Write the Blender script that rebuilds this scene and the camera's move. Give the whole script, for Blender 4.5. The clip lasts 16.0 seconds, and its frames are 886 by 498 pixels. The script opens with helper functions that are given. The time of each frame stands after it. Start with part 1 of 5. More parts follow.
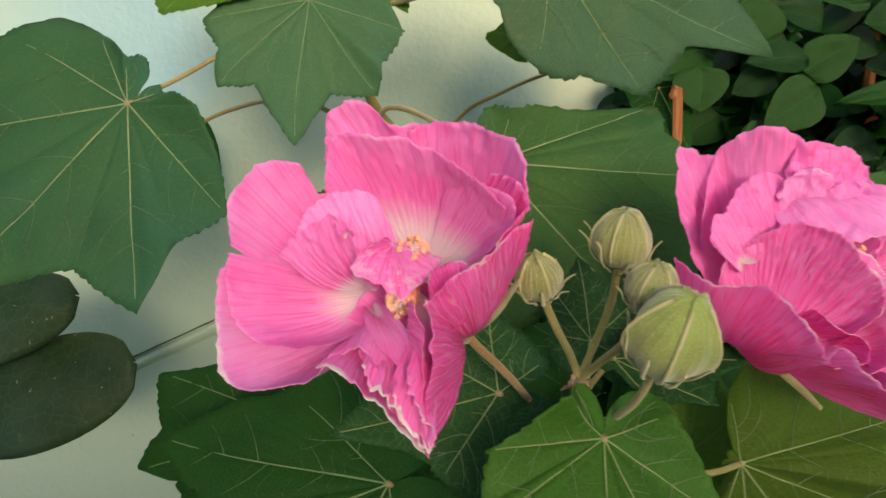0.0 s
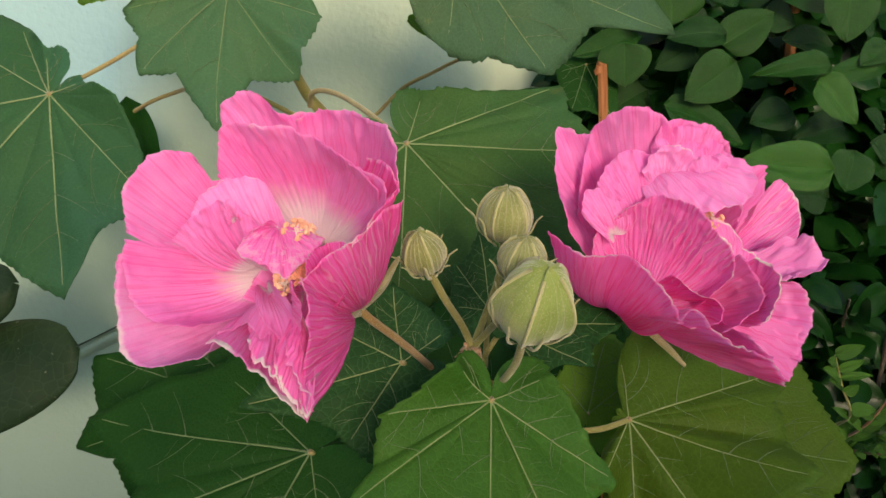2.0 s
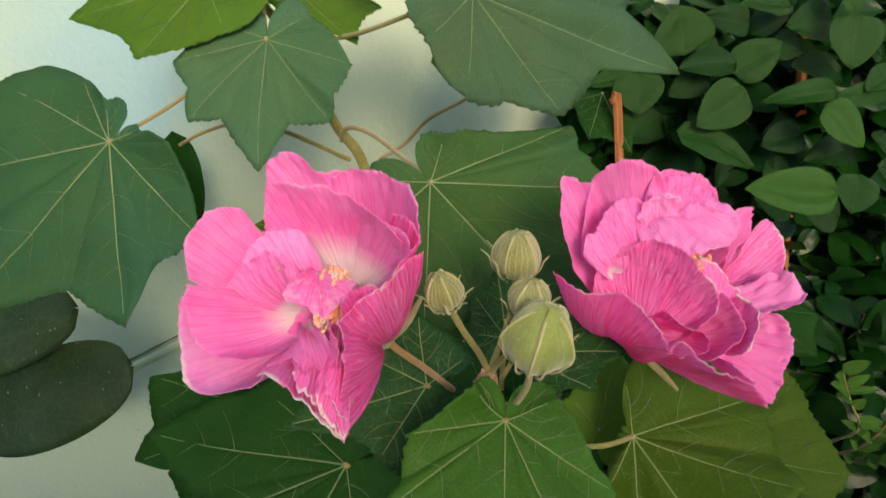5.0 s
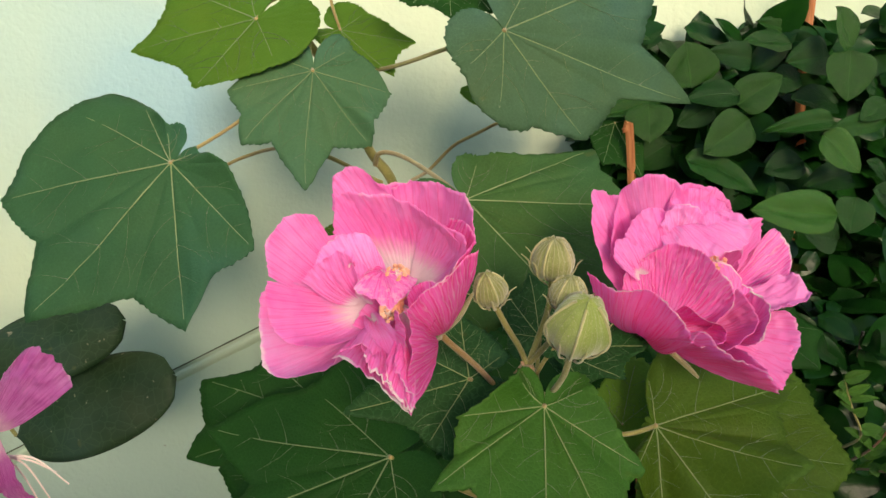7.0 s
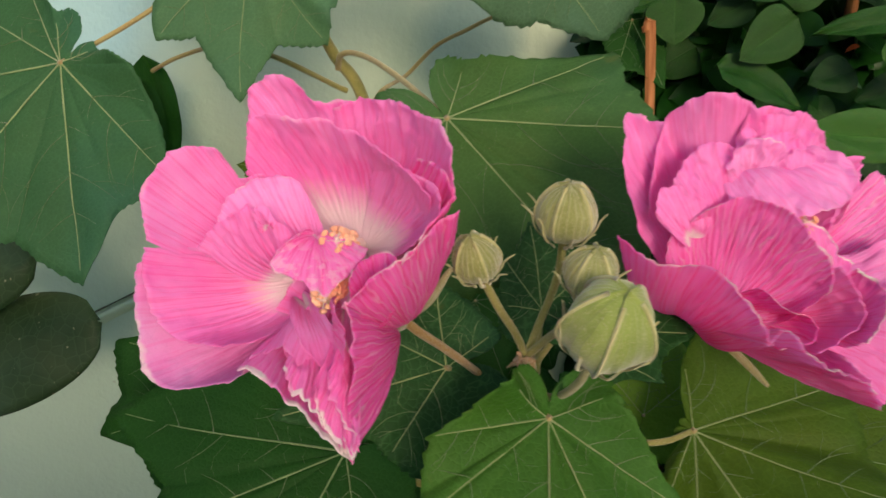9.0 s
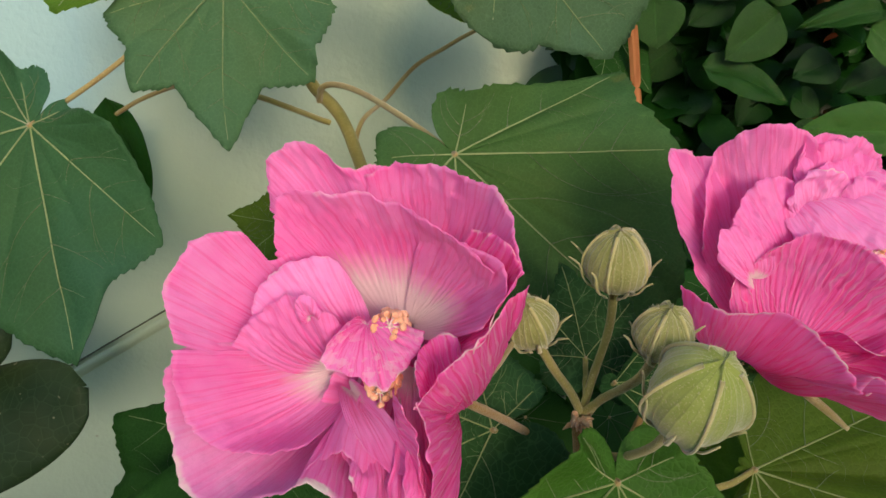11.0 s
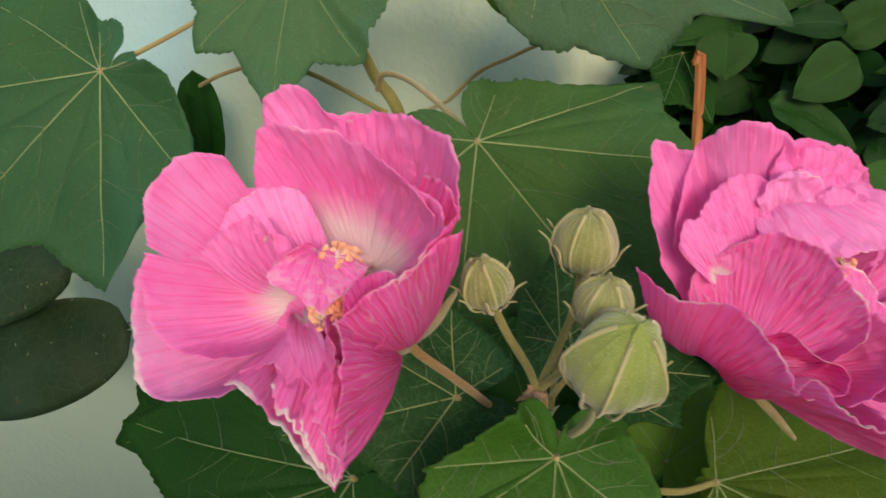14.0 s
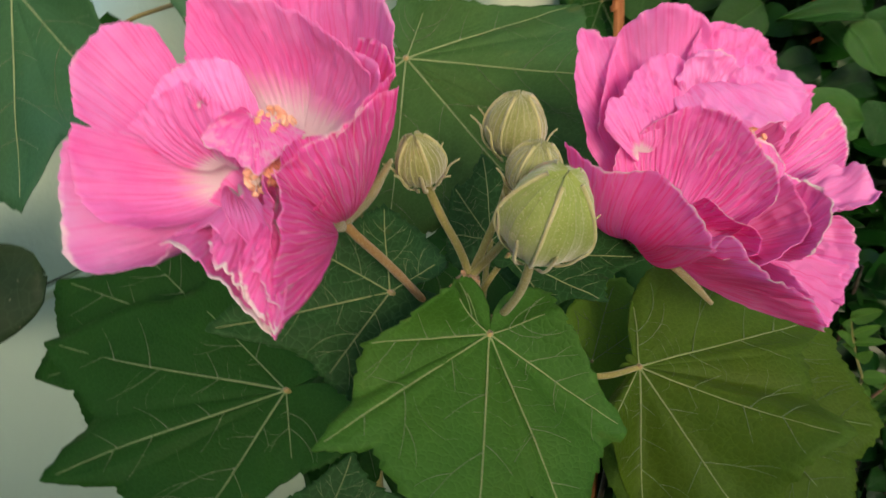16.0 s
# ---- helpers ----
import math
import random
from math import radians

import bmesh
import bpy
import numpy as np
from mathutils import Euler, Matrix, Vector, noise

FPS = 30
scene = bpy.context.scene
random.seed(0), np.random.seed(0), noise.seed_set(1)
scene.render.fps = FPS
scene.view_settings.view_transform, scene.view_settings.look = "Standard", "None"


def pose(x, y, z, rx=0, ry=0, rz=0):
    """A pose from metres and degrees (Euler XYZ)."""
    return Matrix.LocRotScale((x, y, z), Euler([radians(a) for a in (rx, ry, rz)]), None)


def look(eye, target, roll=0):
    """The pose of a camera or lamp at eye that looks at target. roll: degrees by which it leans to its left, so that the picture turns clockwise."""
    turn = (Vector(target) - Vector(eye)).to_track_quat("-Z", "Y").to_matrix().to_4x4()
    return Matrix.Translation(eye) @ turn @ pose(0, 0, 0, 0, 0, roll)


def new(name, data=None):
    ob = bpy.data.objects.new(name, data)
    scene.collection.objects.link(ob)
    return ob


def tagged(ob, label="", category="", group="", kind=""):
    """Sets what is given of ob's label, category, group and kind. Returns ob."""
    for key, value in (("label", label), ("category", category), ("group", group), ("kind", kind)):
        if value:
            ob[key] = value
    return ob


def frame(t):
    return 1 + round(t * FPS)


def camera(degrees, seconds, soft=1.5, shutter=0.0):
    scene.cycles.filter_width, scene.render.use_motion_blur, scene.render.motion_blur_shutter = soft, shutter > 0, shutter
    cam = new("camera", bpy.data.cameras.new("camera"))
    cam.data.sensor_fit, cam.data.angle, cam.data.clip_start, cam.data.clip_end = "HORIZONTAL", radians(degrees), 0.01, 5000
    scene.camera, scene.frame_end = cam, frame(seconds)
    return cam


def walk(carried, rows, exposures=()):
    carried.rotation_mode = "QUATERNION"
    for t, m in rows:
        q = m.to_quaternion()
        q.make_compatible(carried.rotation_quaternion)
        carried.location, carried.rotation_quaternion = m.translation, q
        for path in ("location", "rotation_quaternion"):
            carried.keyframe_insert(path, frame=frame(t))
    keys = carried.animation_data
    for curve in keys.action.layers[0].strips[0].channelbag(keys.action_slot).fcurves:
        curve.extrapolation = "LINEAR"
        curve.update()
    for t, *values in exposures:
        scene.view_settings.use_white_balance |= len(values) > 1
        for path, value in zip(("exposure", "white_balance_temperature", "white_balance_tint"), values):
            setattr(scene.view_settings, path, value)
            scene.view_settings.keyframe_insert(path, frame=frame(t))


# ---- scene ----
cam = camera(59.92, 16.0, soft=1.5, shutter=0.3)
PATH = [
    (0, (0.0035, -0.0039, 1.1982), (-0.0001, 1.9366, 0.7142), -0.08),
    (0.2, (-0.0039, 0.0063, 1.2014), (-0.0102, 1.9374, 0.6810), -0.48),
    (0.5, (-0.0056, 0.0116, 1.2046), (0.0172, 1.9348, 0.6563), -0.67),
    (0.7, (-0.0019, 0.0095, 1.2077), (0.0460, 1.9357, 0.6715), -0.62),
    (1, (0.0049, -0.0007, 1.2052), (0.0597, 1.9283, 0.6801), -0.29),
    (1.2, (0.0125, -0.0017, 1.2046), (0.0823, 1.9256, 0.6748), -0.75),
    (1.5, (0.0223, -0.0037, 1.2012), (0.0904, 1.9150, 0.6411), -1.05),
    (1.7, (0.0264, -0.0074, 1.1984), (0.1181, 1.9112, 0.6410), -0.81),
    (2, (0.0324, -0.0212, 1.2032), (0.0960, 1.9017, 0.6571), -1.25),
    (2.2, (0.0343, -0.0296, 1.2047), (0.0689, 1.8896, 0.6428), -1.53),
    (2.5, (0.0392, -0.0302, 1.2033), (0.0374, 1.8803, 0.6117), -1.81),
    (3, (0.0423, -0.0344, 1.2014), (0.0240, 1.8758, 0.6092), -1.26),
    (3.5, (0.0437, -0.0420, 1.1984), (0.0061, 1.8673, 0.6040), -1.66),
    (3.7, (0.0433, -0.0423, 1.1970), (0.0098, 1.8640, 0.5927), -1.65),
    (4, (0.0454, -0.0390, 1.1996), (0.0416, 1.8659, 0.5902), -2.53),
    (4.2, (0.0452, -0.0402, 1.2014), (0.0577, 1.8678, 0.6019), -2.90),
    (4.5, (0.0410, -0.0436, 1.2042), (0.0612, 1.8690, 0.6196), -2.36),
    (4.7, (0.0368, -0.0470, 1.2106), (0.0492, 1.8706, 0.6427), -2.34),
    (5, (0.0373, -0.0532, 1.2258), (0.0193, 1.8755, 0.6968), -2.55),
    (5.2, (0.0355, -0.0582, 1.2300), (0.0228, 1.8786, 0.7310), -2.34),
    (7.3, (0.0152, -0.0968, 1.2200), (0.0021, 1.8537, 0.7778), -2.30),
    (7.5, (0.0164, -0.0906, 1.2156), (0.0155, 1.8510, 0.7355), -1.62),
    (7.8, (0.0188, -0.0824, 1.2155), (0.0529, 1.8582, 0.7328), -0.93),
    (8, (0.0247, -0.0780, 1.2209), (0.0444, 1.8618, 0.7342), -1.71),
    (8.2, (0.0282, -0.0671, 1.2188), (0.0404, 1.8609, 0.6874), -1.71),
    (8.5, (0.0314, -0.0347, 1.2189), (0.0235, 1.8723, 0.6162), -2.04),
    (8.7, (0.0303, -0.0136, 1.2169), (0.0246, 1.8812, 0.5768), -1.36),
    (9, (0.0226, 0.0129, 1.2135), (0.0325, 1.8928, 0.5310), -1.45),
    (9.2, (0.0097, 0.0208, 1.2132), (0.0193, 1.8917, 0.5064), -0.62),
    (11.3, (-0.0020, 0.0420, 1.2289), (0.1096, 1.9154, 0.5376), -6.04),
    (11.5, (-0.0030, 0.0436, 1.2293), (0.0987, 1.9170, 0.5365), -6.44),
    (11.7, (-0.0044, 0.0429, 1.2266), (0.0771, 1.9209, 0.5435), -6.20),
    (12, (-0.0028, 0.0372, 1.2276), (0.0699, 1.9224, 0.5637), -5.74),
    (12.2, (-0.0023, 0.0338, 1.2266), (0.0666, 1.9249, 0.5795), -5.00),
    (12.5, (-0.0011, 0.0258, 1.2265), (0.0455, 1.9258, 0.6038), -4.24),
    (12.7, (0.0018, 0.0251, 1.2255), (0.0392, 1.9279, 0.6106), -3.86),
    (13, (0.0043, 0.0283, 1.2204), (0.0163, 1.9285, 0.5965), -3.33),
    (13.2, (0.0070, 0.0301, 1.2165), (0.0004, 1.9248, 0.5763), -2.36),
    (13.5, (0.0155, 0.0249, 1.2152), (-0.0475, 1.9297, 0.6090), -1.50),
    (13.7, (0.0233, 0.0221, 1.2143), (-0.0640, 1.9306, 0.6228), -0.57),
    (14, (0.0348, 0.0217, 1.2080), (-0.0860, 1.9233, 0.6002), 0.34),
    (14.2, (0.0480, 0.0217, 1.2105), (-0.1092, 1.9073, 0.5625), -1.08),
    (14.5, (0.0601, 0.0186, 1.2103), (-0.1035, 1.9034, 0.5615), -3.29),
    (14.7, (0.0644, 0.0194, 1.2101), (-0.1004, 1.9030, 0.5581), -3.70),
    (15, (0.0617, 0.0140, 1.2051), (-0.0367, 1.9099, 0.5758), -2.60),
    (15.2, (0.0494, 0.0084, 1.2053), (0.0575, 1.9122, 0.5924), -3.11),
    (15.3, (0.0392, 0.0011, 1.2054), (0.1083, 1.9041, 0.5941), -3.00),
    (15.5, (0.0141, -0.0162, 1.2002), (0.1942, 1.8880, 0.6154), -3.43),
    (15.7, (0.0128, -0.0162, 1.1905), (0.2022, 1.8852, 0.5999), -2.30),
    (15.8, (0.0167, -0.0101, 1.1858), (0.1858, 1.8914, 0.5895), -1.59),
    (16, (0.0321, 0.0070, 1.1774), (0.1113, 1.9026, 0.5448), 1.52),
]
EXPOSURES = [(t, stops - 0.25, 6800, 11) for t, stops in ((0, 1.30), (5, 1.34), (7.3, 1.40), (8.2, 1.36), (9, 1.26), (11.5, 1.18), (14.5, 1.20), (15.5, 1.28), (16, 1.28))]
walk(cam, [(t, look(eye, target, roll)) for t, eye, target, roll in PATH], EXPOSURES)

# ---- light: low warm evening sun behind the viewer, through thin haze, and the open sky ----
SUN_ELEVATION, SUN_TURN = 16.5, 10.0     # degrees above the horizon, degrees to the right of straight behind
sky_world = bpy.data.worlds.new("evening_sky")
scene.world = sky_world
sky_world.use_nodes = True
wn = sky_world.node_tree
sky = wn.nodes.new("ShaderNodeTexSky")
sky.sky_type = 'NISHITA'
sky.sun_disc = False
sky.dust_density = 1.7
sky.sun_elevation = radians(SUN_ELEVATION)
sky.sun_rotation = radians(180 - SUN_TURN)
wn.links.new(sky.outputs[0], wn.nodes["Background"].inputs[0])
wn.nodes["Background"].inputs[1].default_value = 0.108
sun_data = bpy.data.lights.new("sun", 'SUN')
sun_data.energy, sun_data.angle, sun_data.color = 1.12, radians(15), (1.0, 0.79, 0.60)
sun = new("sun", sun_data)
sx, sy, sz = math.sin(radians(SUN_TURN)), -math.cos(radians(SUN_TURN)), math.tan(radians(SUN_ELEVATION))
sun.matrix_world = look((sx * 5, sy * 5, 1.1 + sz * 5), (0, 0, 1.1))


# ---- materials ----
class Nodes:
    """A small shorthand for node materials."""

    def __init__(self, name):
        self.mat = bpy.data.materials.new(name)
        self.mat.use_nodes = True
        self.tree = self.mat.node_tree
        self.bsdf = self.tree.nodes["Principled BSDF"]
        self.out = self.tree.nodes["Material Output"]

    def add(self, kind, **values):
        n = self.tree.nodes.new("ShaderNode" + kind)
        for key, value in values.items():
            n.inputs[key.replace("_", " ")].default_value = value
        return n

    def link(self, a, b):
        self.tree.links.new(a, b)

    def noise(self, coords, scale, detail=4.0, rough=0.55, stretch=None):
        if stretch:
            m = self.add("Mapping")
            m.inputs["Scale"].default_value = stretch
            self.link(coords, m.inputs[0])
            coords = m.outputs[0]
        n = self.add("TexNoise")
        n.inputs["Scale"].default_value = scale
        n.inputs["Detail"].default_value = detail
        n.inputs["Roughness"].default_value = rough
        self.link(coords, n.inputs["Vector"])
        return n.outputs["Fac"]

    def ramp(self, fac, stops):
        r = self.add("ValToRGB")
        e = r.color_ramp.elements
        while len(e) < len(stops):
            e.new(0.5)
        for el, (p, c) in zip(e, stops):
            el.position, el.color = p, (c, c, c, 1) if isinstance(c, (int, float)) else (*c, 1)
        self.link(fac, r.inputs[0])
        return r.outputs[0]

    def mix(self, fac, a, b, blend='MIX'):
        m = self.add("Mix")
        m.data_type, m.blend_type = 'RGBA', blend
        for v, i in ((fac, 0), (a, 6), (b, 7)):
            if isinstance(v, (int, float)):
                m.inputs[i].default_value = v
            elif isinstance(v, tuple):
                m.inputs[i].default_value = (*v, 1)
            else:
                self.link(v, m.inputs[i])
        return m.outputs[2]

    def math(self, op, a, b=0.0):
        m = self.add("Math")
        m.operation = op
        for v, i in ((a, 0), (b, 1)):
            if isinstance(v, (int, float)):
                m.inputs[i].default_value = v
            else:
                self.link(v, m.inputs[i])
        return m.outputs[0]

    def bump(self, height, distance, strength=1.0, before=None):
        b = self.add("Bump")
        b.inputs["Strength"].default_value, b.inputs["Distance"].default_value = strength, distance
        self.link(height, b.inputs["Height"])
        if before:
            self.link(before, b.inputs["Normal"])
        return b.outputs[0]

    def coords(self, what="Object"):
        return self.add("TexCoord").outputs[what]

    def random(self):
        return self.add("ObjectInfo").outputs["Random"]

    def finish(self, colour, rough, normal=None, specular=0.4, thin=0.0, thin_colour=None, sheen=0.0):
        s = self.bsdf
        for v, key in ((colour, "Base Color"), (rough, "Roughness")):
            if isinstance(v, (int, float)):
                s.inputs[key].default_value = v
            elif isinstance(v, tuple):
                s.inputs[key].default_value = (*v, 1)
            else:
                self.link(v, s.inputs[key])
        s.inputs["Specular IOR Level"].default_value = specular
        s.inputs["Sheen Weight"].default_value = sheen
        if normal:
            self.link(normal, s.inputs["Normal"])
        if thin:
            t = self.add("BsdfTranslucent")
            src = thin_colour or colour
            if isinstance(src, tuple):
                t.inputs[0].default_value = (*src, 1)
            else:
                self.link(src, t.inputs[0])
            m = self.add("MixShader")
            m.inputs[0].default_value = thin
            self.link(s.outputs[0], m.inputs[1])
            self.link(t.outputs[0], m.inputs[2])
            self.link(m.outputs[0], self.out.inputs[0])
        return self.mat


def leaf_material(name, dark, light, rough=0.55, thin=0.18, net=0.20, cell=430.0, dusty=0.15):
    """Downy lobed leaf: mottled green with a fine net of small pale veins."""
    n = Nodes(name)
    c = n.coords()
    base = n.mix(n.ramp(n.noise(c, 26.0, 3.0), [(0.3, 0.0), (0.75, 1.0)]), dark, light)
    base = n.mix(n.math('MULTIPLY', n.random(), 0.35), base, light)
    drift = n.noise(c, 11.0, 2.0)
    base = n.mix(n.math('MULTIPLY', n.ramp(drift, [(0.52, 0.0), (0.72, 1.0)]), 0.55), base, (light[0] * 0.75, light[1] * 1.0, light[2] * 1.9))
    base = n.mix(n.math('MULTIPLY', n.ramp(drift, [(0.28, 1.0), (0.46, 0.0)]), 0.45), base, (light[0] * 1.6, light[1] * 1.12, light[2] * 0.9))
    v = n.add("TexVoronoi")
    v.feature = 'DISTANCE_TO_EDGE'
    v.inputs["Scale"].default_value = cell
    warp = n.add("Mapping")
    n.link(c, warp.inputs[0])
    n.link(warp.outputs[0], v.inputs["Vector"])
    veins = n.ramp(v.outputs["Distance"], [(0.0, 1.0), (0.06, 0.0)])
    pale = tuple(min(1.0, x * 2.3 + 0.015) for x in light)
    colour = n.mix(n.math('MULTIPLY', veins, net), base, pale)
    specks = n.ramp(n.noise(c, 420.0 if dusty < 0.3 else 170.0, 2.0), [(0.77 if dusty < 0.3 else 0.70, 0.0), (0.80 if dusty < 0.3 else 0.75, 1.0)])
    colour = n.mix(n.math('MULTIPLY', specks, dusty), colour, (0.45, 0.42, 0.30))
    blotch = n.ramp(n.noise(c, 60.0, 2.0), [(0.70, 0.0), (0.78, 1.0)])
    colour = n.mix(n.math('MULTIPLY', blotch, 0.25), colour, (0.20, 0.17, 0.04))
    h = n.mix(0.5, n.ramp(v.outputs["Distance"], [(0.0, 0.0), (0.25, 1.0)]), n.noise(c, 900.0, 2.0))
    return n.finish(colour, rough, n.bump(h, 0.0006, 0.5), 0.14, thin, tuple(min(1.0, x * 2.2) for x in light))


def petal_material(name, deep, mid, pale, throat=(0.95, 0.84, 0.89), reach=0.22, thin=0.44, ribbed=0.0, rim_white=0.6, mottled=0.0, rim_from=0.556):
    """Silky pink petal: UV x runs across, UV y from throat to rim; ribbed ones carry raised pale ribs."""
    n = Nodes(name)
    uv = n.coords("UV")
    obj = n.coords()
    sep = n.add("SeparateXYZ")
    n.link(uv, sep.inputs[0])
    v = sep.outputs[1]
    fine = n.noise(uv, 1.0, 3.0, 0.6, (46.0, 1.3, 1.0))
    broad = n.noise(obj, 55.0, 3.0, 0.55)
    colour = n.mix(n.ramp(broad, [(0.30, 0.0), (0.72, 1.0)]), mid, pale)
    fade = n.ramp(v, [(0.05, 1.0), (0.85, 0.45 + 0.4 * ribbed)])
    streak = n.math('MULTIPLY', n.ramp(fine, [(0.42, 1.0), (0.50, 0.0)]), fade)
    colour = n.mix(n.math('MULTIPLY', streak, 0.72), colour, deep)
    # thin raised ribs that wander and fade
    warp = n.math('MULTIPLY', n.noise(uv, 1.0, 2.0, 0.5, (5.0, 3.0, 1.0)), 3.2)
    saw = n.math('FRACT', n.math('ADD', n.math('MULTIPLY', sep.outputs[0], 17.0), warp))
    tri = n.math('MULTIPLY', n.math('ABSOLUTE', n.math('SUBTRACT', saw, 0.5)), 2.0)
    patch = n.ramp(n.noise(obj, 75.0, 2.0), [(0.35, 0.25), (0.62, 1.0)])
    veins = n.math('MULTIPLY', n.ramp(tri, [(0.0, 1.0), (0.30, 0.0)]), patch)
    colour = n.mix(n.math('MULTIPLY', veins, 0.08 + 0.72 * ribbed), colour, (0.98, 0.66, 0.86))
    edge = n.math('ADD', v, n.math('MULTIPLY', fine, 0.34))
    white = n.ramp(edge, [(reach * 0.50 + 0.17, 1.0), (reach + 0.17, 0.0)])
    colour = n.mix(white, colour, throat)
    rim = n.ramp(n.math('SUBTRACT', n.math('ADD', v, n.math('MULTIPLY', n.noise(obj, 130.0, 3.0), 0.14)), 0.5), [(rim_from, 0.0), (rim_from + 0.02, 1.0)])
    torn = n.ramp(n.noise(obj, 48.0, 2.0), [(0.57 - 0.14 * rim_white, 0.0), (0.64 - 0.14 * rim_white, 1.0)])
    rim = n.math('MULTIPLY', rim, n.math('ADD', 0.12, n.math('MULTIPLY', torn, 0.88)))
    colour = n.mix(n.math('MULTIPLY', rim, min(1.0, rim_white)), colour, (0.96, 0.86, 0.88))
    if mottled:
        white_mottle = n.math('MULTIPLY', n.ramp(n.noise(obj, 1.0, 4.0, 0.6, (300.0, 300.0, 620.0)), [(0.50, 0.0), (0.56, 1.0)]), n.ramp(n.noise(obj, 60.0, 1.0), [(0.42, 0.0), (0.58, 1.0)]))
        colour = n.mix(n.math('MULTIPLY', white_mottle, mottled), colour, (0.97, 0.66, 0.84))
    pale_specks = n.ramp(n.noise(obj, 620.0, 1.0), [(0.79, 0.0), (0.82, 1.0)])
    colour = n.mix(n.math('MULTIPLY', pale_specks, 0.35), colour, (0.97, 0.82, 0.90))
    ribs = n.math('MULTIPLY', n.mix(0.5, fine, veins), fade)
    h = n.mix(0.55, ribs, n.noise(obj, 320.0, 5.0, 0.65))
    return n.finish(colour, 0.42, n.bump(h, 0.0010 + 0.0008 * ribbed, 0.75), 0.25, thin, colour, 0.05)


def stem_material(name, a, b, rough=0.65):
    n = Nodes(name)
    c = n.coords()
    colour = n.mix(n.ramp(n.noise(c, 55.0, 3.0), [(0.35, 0.0), (0.7, 1.0)]), a, b)
    fuzz = n.ramp(n.noise(c, 1500.0, 1.0), [(0.62, 0.0), (0.7, 1.0)])
    colour = n.mix(n.math('MULTIPLY', fuzz, 0.45), colour, (0.50, 0.46, 0.28))
    return n.finish(colour, rough, n.bump(n.noise(c, 1300.0, 3.0), 0.0006, 0.8), 0.3, 0, None, 0.3)


def bud_material(name, a, b, rib, show=0.6):
    n = Nodes(name)
    uv = n.coords("UV")
    c = n.coords()
    colour = n.mix(n.ramp(n.noise(c, 150.0, 3.0), [(0.35, 0.0), (0.7, 1.0)]), a, b)
    sep = n.add("SeparateXYZ")
    n.link(uv, sep.inputs[0])
    sway = n.math('MULTIPLY', n.noise(uv, 1.0, 2.0, 0.5, (6.0, 2.0, 1.0)), 0.9)
    saw = n.math('FRACT', n.math('ADD', n.math('MULTIPLY', sep.outputs[0], 25.0), sway))
    tri = n.math('MULTIPLY', n.math('ABSOLUTE', n.math('SUBTRACT', saw, 0.5)), 2.0)
    lines = n.ramp(tri, [(0.0, 1.0), (0.38, 0.0)])
    colour = n.mix(n.math('MULTIPLY', n.math('MULTIPLY', lines, n.ramp(n.noise(c, 120.0, 2.0), [(0.35, 0.3), (0.65, 1.0)])), show), colour, rib)
    fuzz = n.ramp(n.noise(c, 1700.0, 1.0), [(0.60, 0.0), (0.68, 1.0)])
    colour = n.mix(n.math('MULTIPLY', fuzz, 0.35), colour, (0.62, 0.58, 0.40))
    h = n.mix(0.5, lines, n.noise(c, 1500.0, 2.0))
    return n.finish(colour, 0.7, n.bump(h, 0.0003 + 0.0008 * show, 0.7), 0.25, 0.12, b, 0.6)


def glossy_leaf_material(name, dark, light, rough=0.34):
    """Smooth waxy oval leaf with a paler midrib, arching side veins and a few yellowing or dusty spots."""
    n = Nodes(name)
    c = n.coords()
    uv = n.coords("UV")
    sep = n.add("SeparateXYZ")
    n.link(uv, sep.inputs[0])
    colour = n.mix(n.ramp(n.noise(c, 40.0, 3.0), [(0.35, 0.0), (0.7, 1.0)]), dark, light)
    colour = n.mix(n.math('MULTIPLY', n.ramp(n.random(), [(0.35, 0.0), (1.0, 1.0)]), 0.75), colour, tuple(min(1.0, x * 1.6) for x in light))
    side = n.math('ABSOLUTE', n.math('SUBTRACT', sep.outputs[0], 0.5))
    arch = n.math('FRACT', n.math('SUBTRACT', n.math('MULTIPLY', sep.outputs[1], 6.0), n.math('MULTIPLY', side, 3.2)))
    lateral = n.ramp(n.math('ABSOLUTE', n.math('SUBTRACT', arch, 0.5)), [(0.0, 1.0), (0.10, 0.0)])
    midrib = n.ramp(side, [(0.006, 1.0), (0.024, 0.0)])
    lines = n.math('MAXIMUM', midrib, n.math('MULTIPLY', lateral, 0.30))
    colour = n.mix(n.math('MULTIPLY', lines, 0.22), colour, tuple(min(1.0, x * 2.2 + 0.02) for x in light))
    yellow = n.math('MULTIPLY', n.ramp(n.noise(c, 18.0, 2.0), [(0.56, 0.0), (0.74, 1.0)]), n.ramp(n.random(), [(0.4, 0.0), (0.6, 1.0)]))
    colour = n.mix(n.math('MULTIPLY', yellow, 0.40), colour, (0.085, 0.125, 0.010))
    dust = n.ramp(n.noise(c, 260.0, 3.0), [(0.62, 0.0), (0.8, 1.0)])
    colour = n.mix(n.math('MULTIPLY', dust, 0.05), colour, (0.35, 0.36, 0.28))
    h = n.mix(0.45, n.math('SUBTRACT', 1.0, lines), n.noise(c, 220.0, 3.0))
    return n.finish(colour, rough, n.bump(h, 0.0013, 0.6), 0.24, 0.08, tuple(min(1.0, x * 2.0) for x in light))


